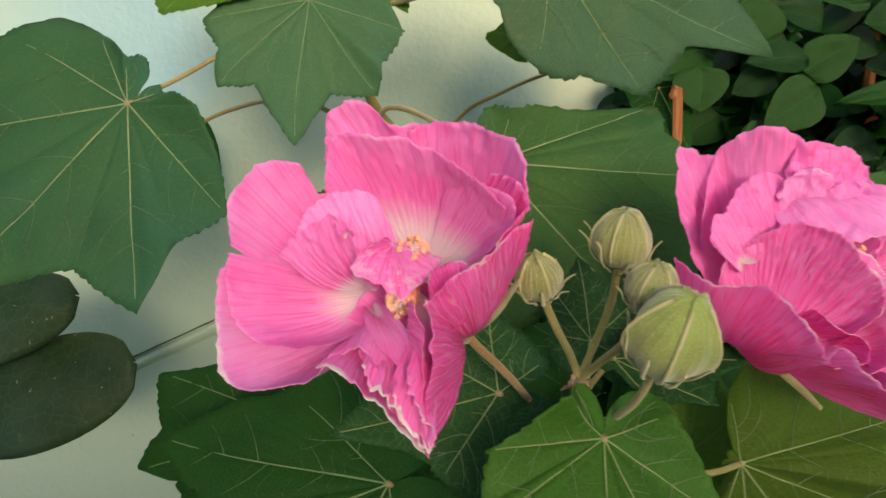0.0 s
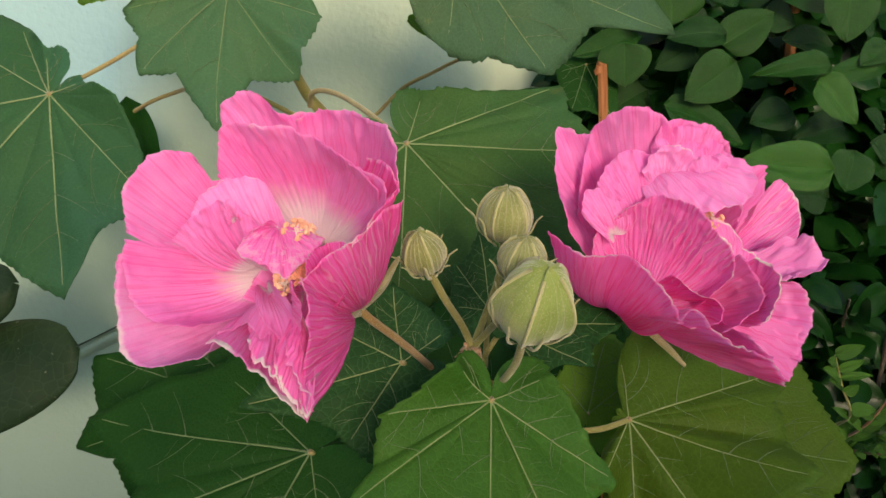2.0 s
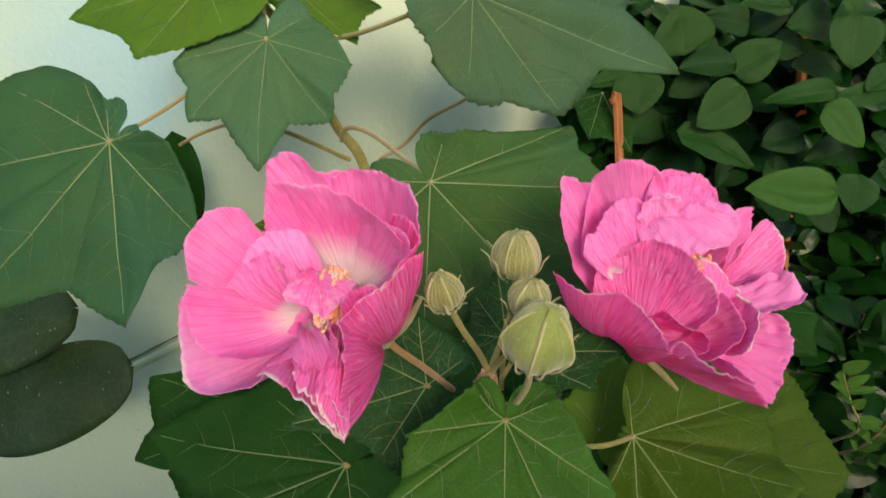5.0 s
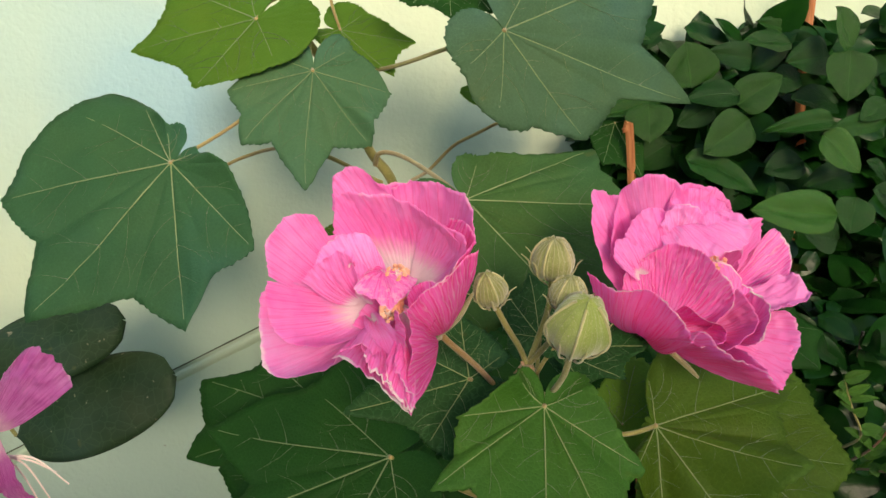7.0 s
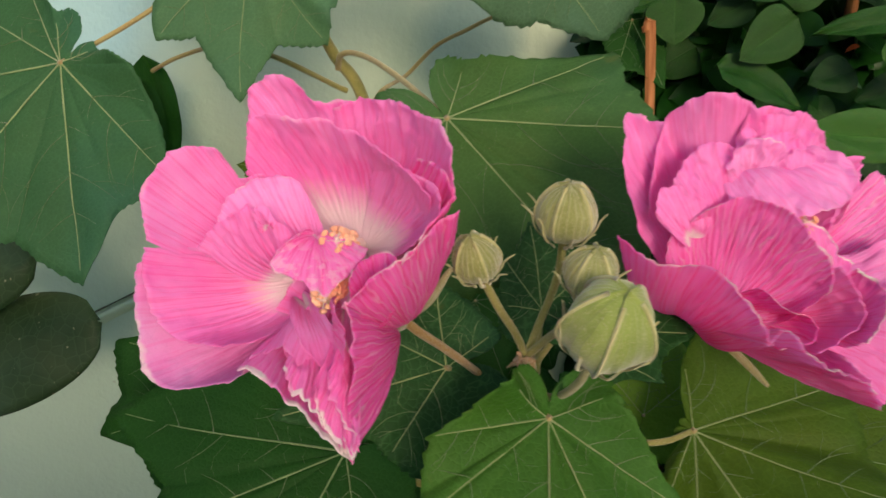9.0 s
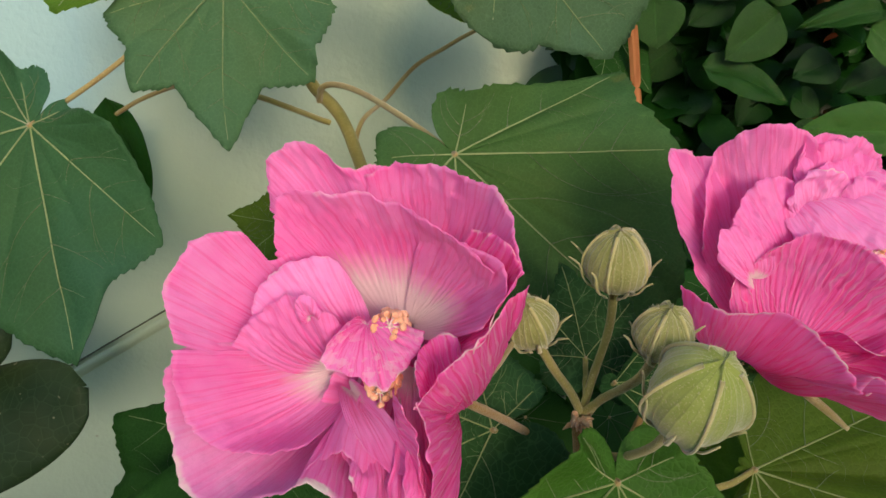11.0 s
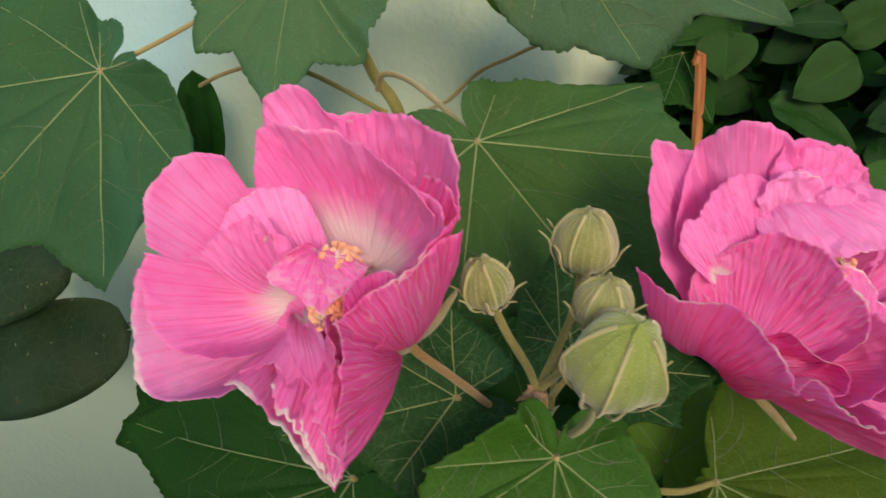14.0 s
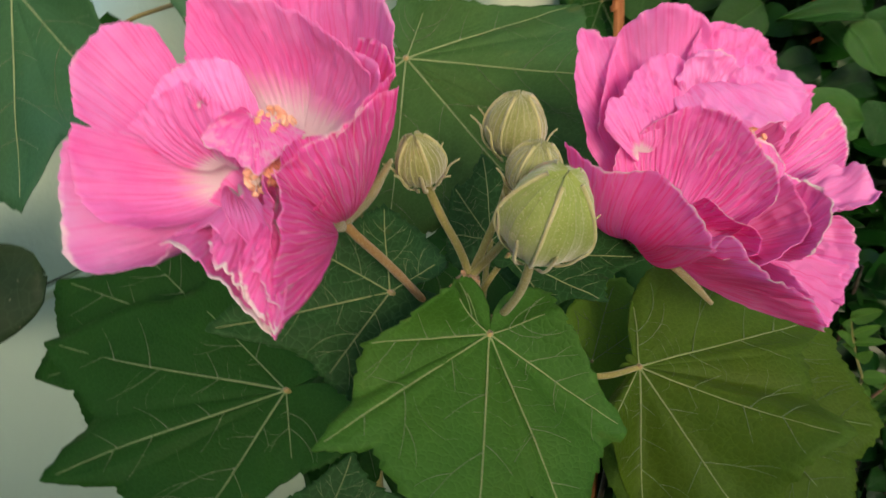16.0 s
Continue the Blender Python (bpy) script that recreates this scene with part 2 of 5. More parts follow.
LEAF = leaf_material("leaf_green", (0.027, 0.098, 0.013), (0.050, 0.148, 0.020))
# darker copy of the leaf green, with the shade put into the colour
LEAF_SHADED = leaf_material("leaf_shaded_green", (0.007, 0.043, 0.006), (0.014, 0.070, 0.009), 0.6)
# bluish dark green: skylit shade put into the colour, with a clear vein net
LEAF_BLUE_SHADED = leaf_material("leaf_blue_shaded", (0.011, 0.050, 0.014), (0.020, 0.074, 0.020), net=0.45, cell=300.0)
LEAF_OLIVE = leaf_material("leaf_olive", (0.039, 0.087, 0.007), (0.063, 0.125, 0.011))
LEAF_MATT = leaf_material("leaf_matt_green", (0.031, 0.088, 0.020), (0.053, 0.126, 0.031), 0.62)
LEAF_TOP = leaf_material("leaf_mid_green", (0.023, 0.079, 0.032), (0.039, 0.119, 0.047), 0.6)
LEAF_PALE = leaf_material("leaf_pale_blue_green", (0.043, 0.112, 0.052), (0.066, 0.158, 0.073), 0.6)
LEAF_GREY = leaf_material("leaf_dusty_green", (0.038, 0.092, 0.046), (0.057, 0.124, 0.062), 0.65, 0.12, 0.2)
LEAF_YOUNG = leaf_material("leaf_young_green", (0.060, 0.150, 0.014), (0.095, 0.205, 0.022), 0.5, 0.3)
VEIN = stem_material("vein_pale_green", (0.19, 0.27, 0.095), (0.27, 0.34, 0.13))
VEIN_MID = stem_material("vein_mid_green", (0.18, 0.26, 0.10), (0.25, 0.33, 0.14))
VEIN_FAINT = stem_material("vein_faint_green", (0.125, 0.21, 0.075), (0.185, 0.28, 0.11))
VEIN_SIDE = stem_material("vein_side_green", (0.078, 0.155, 0.048), (0.120, 0.20, 0.066))
VEIN_DIM = stem_material("vein_dim_green", (0.040, 0.098, 0.024), (0.065, 0.130, 0.036))
STIPULE = stem_material("stipule_reddish_tan", (0.34, 0.17, 0.10), (0.48, 0.32, 0.18))
HUB = stem_material("leaf_hub_tan", (0.36, 0.26, 0.11), (0.44, 0.32, 0.15))
STEM_GREEN = stem_material("stem_green", (0.19, 0.19, 0.05), (0.30, 0.27, 0.09))
STEM_BROWN = stem_material("stem_brown", (0.25, 0.18, 0.06), (0.31, 0.26, 0.10))
STEM_RUST = stem_material("stem_rusty_brown", (0.24, 0.12, 0.035), (0.31, 0.20, 0.07))
STEM_DARK = stem_material("stem_dark_bark", (0.035, 0.026, 0.016), (0.07, 0.05, 0.03), 0.8)
PINKS = (0.90, 0.070, 0.43), (0.98, 0.245, 0.71), (0.99, 0.405, 0.84)
PETAL = petal_material("petal_pink", *PINKS, rim_white=0.3)
PETAL_THROAT = petal_material("petal_pink_white_throat", *PINKS, reach=0.38, rim_white=0.3)
PETAL_PALE_THROAT = petal_material("petal_pink_wide_throat", *PINKS, reach=0.50, rim_white=0.3)
PETAL_PALE = petal_material("petal_pale_pink", (0.94, 0.16, 0.57), (0.98, 0.33, 0.78), (0.99, 0.47, 0.88))
PETAL_DEEP = petal_material("petal_deep_pink", (0.87, 0.040, 0.34), (0.97, 0.140, 0.60), (0.98, 0.26, 0.73), reach=0.05, thin=0.52, ribbed=1.0, rim_white=0.95)
PETAL_RIBBED = petal_material("petal_ribbed_pink", (0.90, 0.06, 0.40), (0.98, 0.195, 0.66), (0.99, 0.34, 0.79), reach=0.05, thin=0.44, ribbed=0.8, rim_white=0.95)
PETAL_OUTER = petal_material("petal_outside_pink", (0.95, 0.11, 0.47), (0.99, 0.29, 0.72), (0.99, 0.46, 0.85), reach=0.05, thin=0.78, ribbed=0.7, rim_white=0.95)
PETAL_WORN = petal_material("petal_worn_pink", (0.90, 0.075, 0.45), (0.98, 0.21, 0.67), (0.98, 0.36, 0.80), ribbed=0.35, rim_white=1.3, rim_from=0.51)
PETAL_MOTTLED = petal_material("petal_mottled_pink", (0.88, 0.06, 0.43), (0.97, 0.18, 0.64), (0.98, 0.34, 0.78), reach=0.02, ribbed=0.5, rim_white=0.8, mottled=0.5)
PETAL_LILAC = petal_material("petal_lilac_pink", (0.88, 0.17, 0.60), (0.94, 0.31, 0.74), (0.92, 0.46, 0.84), rim_white=0.75)
ANTHER = stem_material("anther_orange", (0.94, 0.42, 0.24), (0.96, 0.57, 0.38))
BUD = bud_material("bud_olive_green", (0.20, 0.23, 0.06), (0.31, 0.33, 0.12), (0.50, 0.48, 0.26), 0.65)
BUD_BIG = bud_material("bud_fresh_green", (0.22, 0.30, 0.055), (0.32, 0.40, 0.11), (0.44, 0.46, 0.22), 0.16)
BRACT = bud_material("bract_straw_green", (0.30, 0.28, 0.10), (0.40, 0.35, 0.15), (0.30, 0.22, 0.08))
DOWN = stem_material("down_straw", (0.52, 0.48, 0.26), (0.62, 0.56, 0.34))
SEAM = bud_material("bud_seam_pale", (0.38, 0.39, 0.15), (0.52, 0.50, 0.24), (0.54, 0.51, 0.27))
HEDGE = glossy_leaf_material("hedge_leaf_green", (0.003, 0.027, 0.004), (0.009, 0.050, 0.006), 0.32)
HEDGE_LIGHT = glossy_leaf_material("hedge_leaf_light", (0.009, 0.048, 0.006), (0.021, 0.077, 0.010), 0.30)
ORCHID_LEAF = leaf_material("orchid_tree_leaf_dark", (0.012, 0.036, 0.014), (0.034, 0.062, 0.030), 0.5, 0.05, 0.15, 120.0, 0.4)
ORCHID_PETAL = petal_material("orchid_tree_petal_magenta", (0.42, 0.05, 0.30), (0.56, 0.12, 0.46), (0.66, 0.26, 0.58), (0.75, 0.45, 0.62), 0.30)
FILAMENT = stem_material("filament_pale_pink", (0.86, 0.66, 0.62), (0.92, 0.78, 0.74))


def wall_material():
    """Mint plaster with soft blue shadows painted into the colour as cloudy patches, fine trowel relief, specks and
    scuffs.
    """
    n = Nodes("painted_plaster_wall")
    c = n.coords()

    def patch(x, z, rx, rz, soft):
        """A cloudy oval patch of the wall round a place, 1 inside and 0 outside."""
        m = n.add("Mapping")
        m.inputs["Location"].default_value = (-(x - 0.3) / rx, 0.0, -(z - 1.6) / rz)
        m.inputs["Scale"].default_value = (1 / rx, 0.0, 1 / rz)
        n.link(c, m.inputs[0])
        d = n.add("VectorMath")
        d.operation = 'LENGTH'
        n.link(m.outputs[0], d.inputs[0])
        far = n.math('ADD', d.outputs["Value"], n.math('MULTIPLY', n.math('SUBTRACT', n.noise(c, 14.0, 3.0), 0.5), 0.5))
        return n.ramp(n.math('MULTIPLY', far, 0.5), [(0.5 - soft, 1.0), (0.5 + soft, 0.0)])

    big = n.noise(c, 2.2, 3.0)
    colour = n.mix(n.ramp(big, [(0.35, 0.0), (0.7, 1.0)]), (0.445, 0.57, 0.415), (0.52, 0.635, 0.465))
    cloud = n.ramp(n.noise(c, 9.0, 3.0), [(0.48, 0.0), (0.70, 1.0)])
    colour = n.mix(n.math('MULTIPLY', cloud, 0.22), colour, (0.36, 0.49, 0.42))
    # blue leaf shadows painted into the wall colour as soft ovals
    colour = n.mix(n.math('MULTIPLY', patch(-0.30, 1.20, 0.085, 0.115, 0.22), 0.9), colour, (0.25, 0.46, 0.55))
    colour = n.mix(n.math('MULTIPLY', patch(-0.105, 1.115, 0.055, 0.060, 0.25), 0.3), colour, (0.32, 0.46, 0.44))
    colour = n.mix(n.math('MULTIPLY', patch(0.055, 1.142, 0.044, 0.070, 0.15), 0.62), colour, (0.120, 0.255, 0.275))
    # broad cooler tones towards the upper left and the lower left
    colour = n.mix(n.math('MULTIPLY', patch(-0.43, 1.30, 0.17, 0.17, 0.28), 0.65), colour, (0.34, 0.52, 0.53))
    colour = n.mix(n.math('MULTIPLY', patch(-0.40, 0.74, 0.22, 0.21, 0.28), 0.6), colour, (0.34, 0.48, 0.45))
    stain = n.ramp(n.noise(c, 7.0, 6.0, 0.65), [(0.55, 0.0), (0.8, 1.0)])
    colour = n.mix(n.math('MULTIPLY', stain, 0.15), colour, (0.35, 0.40, 0.34))
    spot = n.ramp(n.noise(c, 70.0, 2.0), [(0.78, 0.0), (0.82, 1.0)])
    colour = n.mix(n.math('MULTIPLY', spot, 0.5), colour, (0.24, 0.23, 0.18))
    h = n.mix(0.5, n.noise(c, 30.0, 4.0), n.noise(c, 160.0, 3.0))
    return n.finish(colour, 0.5, n.bump(h, 0.004, 0.45), 0.4)


def wood_material():
    n = Nodes("stake_orange_wood")
    c = n.coords()
    g = n.noise(c, 1.0, 4.0, 0.6, (220.0, 220.0, 12.0))
    colour = n.mix(n.ramp(g, [(0.35, 0.0), (0.7, 1.0)]), (0.26, 0.09, 0.03), (0.50, 0.22, 0.09))
    return n.finish(colour, 0.7, n.bump(g, 0.0006, 0.6), 0.3)


def soil_material():
    n = Nodes("dark_garden_soil")
    c = n.coords()
    g = n.noise(c, 25.0, 8.0, 0.7)
    colour = n.mix(g, (0.020, 0.014, 0.009), (0.07, 0.052, 0.034))
    return n.finish(colour, 0.95, n.bump(g, 0.02, 1.0), 0.2)


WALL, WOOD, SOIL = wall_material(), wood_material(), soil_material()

# ---- building helpers ----
WORLD = {}


def place(ob, m, parent=None):
    """Put ob at the world pose m, under parent if there is one."""
    WORLD[ob.name] = m
    if parent:
        ob.parent = parent
        ob.matrix_basis = WORLD[parent.name].inverted() @ m
    else:
        ob.matrix_basis = m
    return ob


def mesh_of(name, verts, faces, uvs=None, smooth=True):
    me = bpy.data.meshes.new(name)
    me.from_pydata([tuple(v) for v in verts], [], faces)
    if uvs is not None:
        layer = me.uv_layers.new(name="UVMap")
        for loop in me.loops:
            layer.data[loop.index].uv = uvs[loop.vertex_index]
    if smooth:
        me.polygons.foreach_set("use_smooth", [True] * len(me.polygons))
    me.update()
    return me


def part(name, mesh, material, parent, m=None, label="", thickness=0.0):
    ob = new(name, mesh)
    if not mesh.materials:
        mesh.materials.append(material)
    place(ob, m or (WORLD[parent.name] if parent else Matrix()), parent)
    if thickness:
        s = ob.modifiers.new("thickness", 'SOLIDIFY')
        s.thickness, s.offset = thickness, 0.0
    return tagged(ob, label)


def empty_thing(name, at, label, category, group="", kind=""):
    ob = new(name)
    ob.empty_display_size = 0.05
    place(ob, Matrix.Translation(at))
    return tagged(ob, label, category, group, kind)


def grid_faces(nu, nv, wrap=False):
    f = []
    for j in range(nv - 1):
        for i in range(nu if wrap else nu - 1):
            a, b = j * nu + i, j * nu + (i + 1) % nu
            f.append((a, b, b + nu, a + nu))
    return f


def curve_points(points, steps=10):
    """A smooth line through the points (Catmull-Rom)."""
    p = [Vector(q) for q in points]
    p = [2 * p[0] - p[1]] + p + [2 * p[-1] - p[-2]]
    out = []
    for i in range(1, len(p) - 2):
        for k in range(steps):
            t = k / steps
            a, b, c, d = p[i - 1], p[i], p[i + 1], p[i + 2]
            out.append(0.5 * ((2 * b) + (c - a) * t + (2 * a - 5 * b + 4 * c - d) * t * t + (3 * b - a - 3 * c + d) * t ** 3))
    out.append(p[-2])
    return out


def tube_data(line, radii, sides=8, wobble=0.0, seed=0.0):
    """Verts and faces of a round stalk along a line; radii: start and end, or one for each point."""
    n = len(line)
    if len(radii) == 2:
        radii = [radii[0] + (radii[1] - radii[0]) * i / (n - 1) for i in range(n)]
    verts, ref = [], Vector((0.31, 0.42, 0.85))
    for i, p in enumerate(line):
        d = (line[min(i + 1, n - 1)] - line[max(i - 1, 0)]).normalized()
        a = d.cross(ref)
        a = a.normalized() if a.length > 1e-4 else d.orthogonal().normalized()
        b = d.cross(a)
        for k in range(sides):
            w = 2 * math.pi * k / sides
            r = radii[i] * (1 + wobble * noise.noise(Vector((p.x * 300 + seed, p.z * 300, k * 1.7))))
            verts.append(p + a * (math.cos(w) * r) + b * (math.sin(w) * r))
    faces = grid_faces(sides, n, True)
    faces.append(tuple(range(sides)))
    faces.append(tuple((n - 1) * sides + k for k in reversed(range(sides))))
    return verts, faces


def joined(pieces):
    verts, faces = [], []
    for v, f in pieces:
        o = len(verts)
        verts += list(v)
        faces += [tuple(i + o for i in q) for q in f]
    return verts, faces


def stalk(name, points, r0, r1, material, parent, label="", sides=10, knobs=0.08):
    base = WORLD[parent.name].translation
    line = [p - base for p in curve_points(points, 10)]
    v, f = tube_data(line, (r0, r1), sides, knobs, len(WORLD) * 3.1)
    return part(name, mesh_of(name, v, f), material, parent, Matrix.Translation(base), label)


# ---- the setting ----
def slab(name, size, at, material, label, kind="structure", cuts=1):
    """A thick panel with slightly rounded edges."""
    bm = bmesh.new()
    bmesh.ops.create_cube(bm, size=1.0)
    bmesh.ops.scale(bm, vec=size, verts=bm.verts)
    bmesh.ops.bevel(bm, geom=bm.edges[:], offset=min(size) * 0.04, segments=2, affect='EDGES')
    me = bpy.data.meshes.new(name)
    bm.to_mesh(me)
    bm.free()
    me.materials.append(material)
    ob = new(name, me)
    place(ob, Matrix.Translation(at))
    return tagged(ob, label, name.split("_")[0], kind=kind)


WALL_Y = 0.738
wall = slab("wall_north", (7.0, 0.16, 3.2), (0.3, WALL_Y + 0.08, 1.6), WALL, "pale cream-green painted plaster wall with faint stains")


def ground():
    n, span = 60, 60.0
    verts, faces = [], []
    for j in range(n + 1):
        for i in range(n + 1):
            u, v = (i / n - 0.5) * 2, (j / n - 0.5) * 2
            x, y = span * u * abs(u), span * v * abs(v)
            verts.append((x, y, 0.03 * noise.noise(Vector((x * 2, y * 2, 0))) - 0.02))
    faces = [(j * (n + 1) + i, j * (n + 1) + i + 1, (j + 1) * (n + 1) + i + 1, (j + 1) * (n + 1) + i) for j in range(n) for i in range(n)]
    ob = new("ground", mesh_of("ground", verts, faces))
    ob.data.materials.append(SOIL)
    return tagged(ob, "bare dark garden soil under the shrubs", "ground", kind="structure")


ground()
# unseen wall, added to keep the sun off the lower wall and leaves
slab("wall_south", (9.0, 0.16, 1.46), (0.3, -1.5, 0.73), WALL, "unseen low wall added behind the viewer to shade the lower parts")


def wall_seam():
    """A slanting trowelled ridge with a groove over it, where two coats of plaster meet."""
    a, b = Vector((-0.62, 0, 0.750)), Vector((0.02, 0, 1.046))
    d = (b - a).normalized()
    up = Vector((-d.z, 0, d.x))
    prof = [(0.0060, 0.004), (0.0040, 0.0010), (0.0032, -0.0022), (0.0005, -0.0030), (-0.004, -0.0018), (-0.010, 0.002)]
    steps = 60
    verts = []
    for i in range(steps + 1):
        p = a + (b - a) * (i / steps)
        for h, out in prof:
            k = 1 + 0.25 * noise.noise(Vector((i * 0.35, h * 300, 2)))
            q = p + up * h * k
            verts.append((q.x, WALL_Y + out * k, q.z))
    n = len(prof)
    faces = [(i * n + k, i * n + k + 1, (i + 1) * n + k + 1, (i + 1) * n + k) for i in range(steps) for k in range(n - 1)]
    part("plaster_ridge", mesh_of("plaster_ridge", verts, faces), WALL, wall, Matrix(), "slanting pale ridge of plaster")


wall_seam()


def seam_groove():
    """A dark strip that stands in for the shade of a groove along the upper side of the plaster ridge."""
    n = Nodes("groove_shade")
    c = n.coords()
    mat = n.finish(n.mix(n.noise(c, 90.0, 4.0), (0.055, 0.065, 0.045), (0.17, 0.19, 0.14)), 0.9, None, 0.1)
    a, b = Vector((-0.62, 0, 0.7555)), Vector((0.02, 0, 1.0515))
    verts = []
    for i in range(91):
        p = a + (b - a) * (i / 90)
        w = 0.0011 + 0.0006 * noise.noise(Vector((i * 0.4, 1.0, 5.0)))
        for q, out in ((-w, 0.0015), (0.0, -0.0035), (w, 0.0015)):
            verts.append((p.x - q * 0.42, WALL_Y + out, p.z + 0.0035 + q))
    part("joint", mesh_of("joint", verts, grid_faces(3, 91)), mat, wall, Matrix(), "narrow strip coloured dark as the shade of a groove")


seam_groove()


# ---- the lobed shrub ----
def leaf_radius(lobes, sharp=-0.10):
    """The outline of a lobed leaf round its stalk: radius and height of the rim for each degree."""
    tip = max(q[1] for q in lobes)
    nodes = sorted(lobes)
    R, H = np.zeros(361), np.zeros(361)
    near = np.zeros(361)
    deg = np.arange(-180, 181)
    for a, b in zip(nodes, nodes[1:]):
        d = radians(b[0] - a[0])
        for k in range(int(a[0]), int(b[0]) + 1):
            t = radians(k - a[0])
            u = t / d
            if d < 1.75:
                r = a[1] * b[1] * math.sin(d) / max(1e-6, a[1] * math.sin(t) + b[1] * math.sin(d - t))
            else:
                r = a[1] + (b[1] - a[1]) * u
            soft = (a[3] == 'r') + (b[3] == 'r')
            r *= 1 + (sharp if 's' not in (a[3], b[3]) else 0.015, 0.07, 0.12)[soft] * math.sin(math.pi * u)
            R[k + 180] = r
            H[k + 180] = a[2] + (b[2] - a[2]) * (3 * u * u - 2 * u ** 3)
            near[k + 180] = math.sin(math.pi * u)
    for side, q in ((-1, nodes[0]), (1, nodes[-1])):
        start = int(q[0])
        span = 178 - abs(start)
        for k in range(0, 180 - abs(start) + 1):
            u = min(1.0, k / max(1, span))
            i = start + side * k + 180
            R[i] = q[1] * ((1 - u ** 2.4) ** 0.7) * (1 + 0.10 * math.sin(math.pi * u)) + 0.004 * u
            H[i] = q[2] * (1 - u)
            near[i] = min(1.0, u * 2)
    for q in nodes:
        if q[3] == 'r':
            i = int(q[0]) + 180
            w = range(max(8, i - 22), min(353, i + 23))
            sm = {j: R[j - 8:j + 9].mean() for j in w}
            for j, v in sm.items():
                f = max(0.0, 1 - abs(j - i) / 22)
                R[j] = R[j] * (1 - f) + v * f
    return R, H, near, tip


def make_leaf(parent, at, up, tip, lobes, material, vein, seed=0, dense=1, sharp=-0.10):
    """A lobed leaf with saw-toothed rim and raised veins under the plant."""
    rnd = random.Random(seed + 5)
    z = Vector(up).normalized()
    y = Vector(tip)
    y = (y - z * y.dot(z)).normalized()
    x = y.cross(z)
    m = Matrix((x, y, z)).transposed().to_4x4()
    m.translation = at
    R, H, near, size = leaf_radius(lobes, sharp)

    def surface(px, py):
        r = math.hypot(px, py)
        a = math.degrees(math.atan2(px, py)) + 180
        i = min(359, int(a))
        f = a - i
        rim = max(1e-4, R[i] * (1 - f) + R[i + 1] * f)
        s = min(1.05, r / rim)
        n = near[i] * (1 - f) + near[i + 1] * f
        h = H[i] * (1 - f) + H[i + 1] * f
        wave = noise.noise(Vector((px * 38 + seed * 3.3, py * 38, seed))) * 0.032 * size * s * s
        ruffle = noise.noise(Vector((px * 120 + seed, py * 120, 3.1))) * 0.012 * size * s ** 3
        pucker = 0.045 * n * min(r, 0.5 * size) * (1 - 0.5 * s) + 0.0006 * noise.noise(Vector((px * 260, py * 260, seed)))
        return h * s ** 1.5 + wave + ruffle + pucker

    step = 1 if dense else 4
    angles = [k for k in range(-179, 180, step)]
    nu, nv = len(angles), 13 if dense else 6
    verts = []
    for j in range(nv):
        s = (j / (nv - 1)) ** 0.85
        for k, a in enumerate(angles):
            rim = R[a + 180]
            r = rim * s
            if j == nv - 1:
                saw = (((a * radians(1) * rim / 0.0048) + seed + noise.noise(Vector((a * 0.11, seed, 7)))) % 1.0)
                r *= 1 + (0.055 * (saw - 0.5) * min(1.0, 0.03 / max(rim, 0.01)) + 0.012 * noise.noise(Vector((a * 0.15, seed, 0))))
            px, py = r * math.sin(radians(a)), r * math.cos(radians(a))
            verts.append((px, py, surface(px, py)))
    faces = [tuple(q) for q in grid_faces(nu, nv)]
    leaf = part("leaf", mesh_of("leaf", verts, faces), material, parent, m, "", 0.0005)

    pieces = []

    def rib(pts, r0, r1, alone=False, lift=0.00055):
        line = [Vector((px, py, surface(px, py) + lift)) for px, py in pts]
        data = tube_data(line, (r0, r1), 5)
        if alone:
            part("vein", mesh_of("vein", *data), vein, leaf, m)
        else:
            pieces.append(data)

    scale = size / 0.09
    for q in lobes:
        if q[3] == 's':
            continue
        a = radians(q[0])
        reach = q[1] * (0.93 if q[3] == 'p' else 0.82)
        bend = rnd.uniform(-0.07, 0.07)
        main = []
        for k in range(11):
            u = k / 10
            w = a + bend * u * (1 - u) * 2
            main.append((math.sin(w) * reach * u, math.cos(w) * reach * u))
        fat = 0.00042 * min(1.2, scale) * (0.75 if q[3] == 'r' else 1.0)
        rib(main, fat, 0.00017, dense, 0.00040)
        if not dense:
            continue
        for f in ((0.30, 0.56, 0.76) if q[3] == 'p' else (0.34, 0.60)):
            for side in (-1, 1):
                k = (f + rnd.uniform(-0.05, 0.05)) * 10
                i = int(k)
                px, py = main[i][0] + (main[i + 1][0] - main[i][0]) * (k - i), main[i][1] + (main[i + 1][1] - main[i][1]) * (k - i)
                w = a + side * radians(rnd.uniform(50, 66))
                turn = rnd.uniform(2.2, 3.6)
                pts = [(px, py)]
                seg = q[1] * 0.032
                for _ in range(24):
                    px, py = px + math.sin(w) * seg, py + math.cos(w) * seg
                    w -= side * radians(turn)
                    deg = math.degrees(math.atan2(px, py)) + 180
                    if math.hypot(px, py) > 0.94 * R[min(360, max(0, int(deg)))]:
                        break
                    gap = [abs(q[0] - p[0]) for p in lobes if p is not q and p[3] != 's' and (p[0] - q[0]) * side > 0]
                    if gap and abs((deg - 180) - q[0]) > 0.48 * min(gap):
                        break
                    pts.append((px, py))
                if len(pts) > 3:
                    rib(pts, 0.00021 * min(1.2, scale), 0.00007)
                if len(pts) > 8:
                    bx, by = pts[len(pts) // 2]
                    w2 = w + side * radians(rnd.uniform(38, 55))
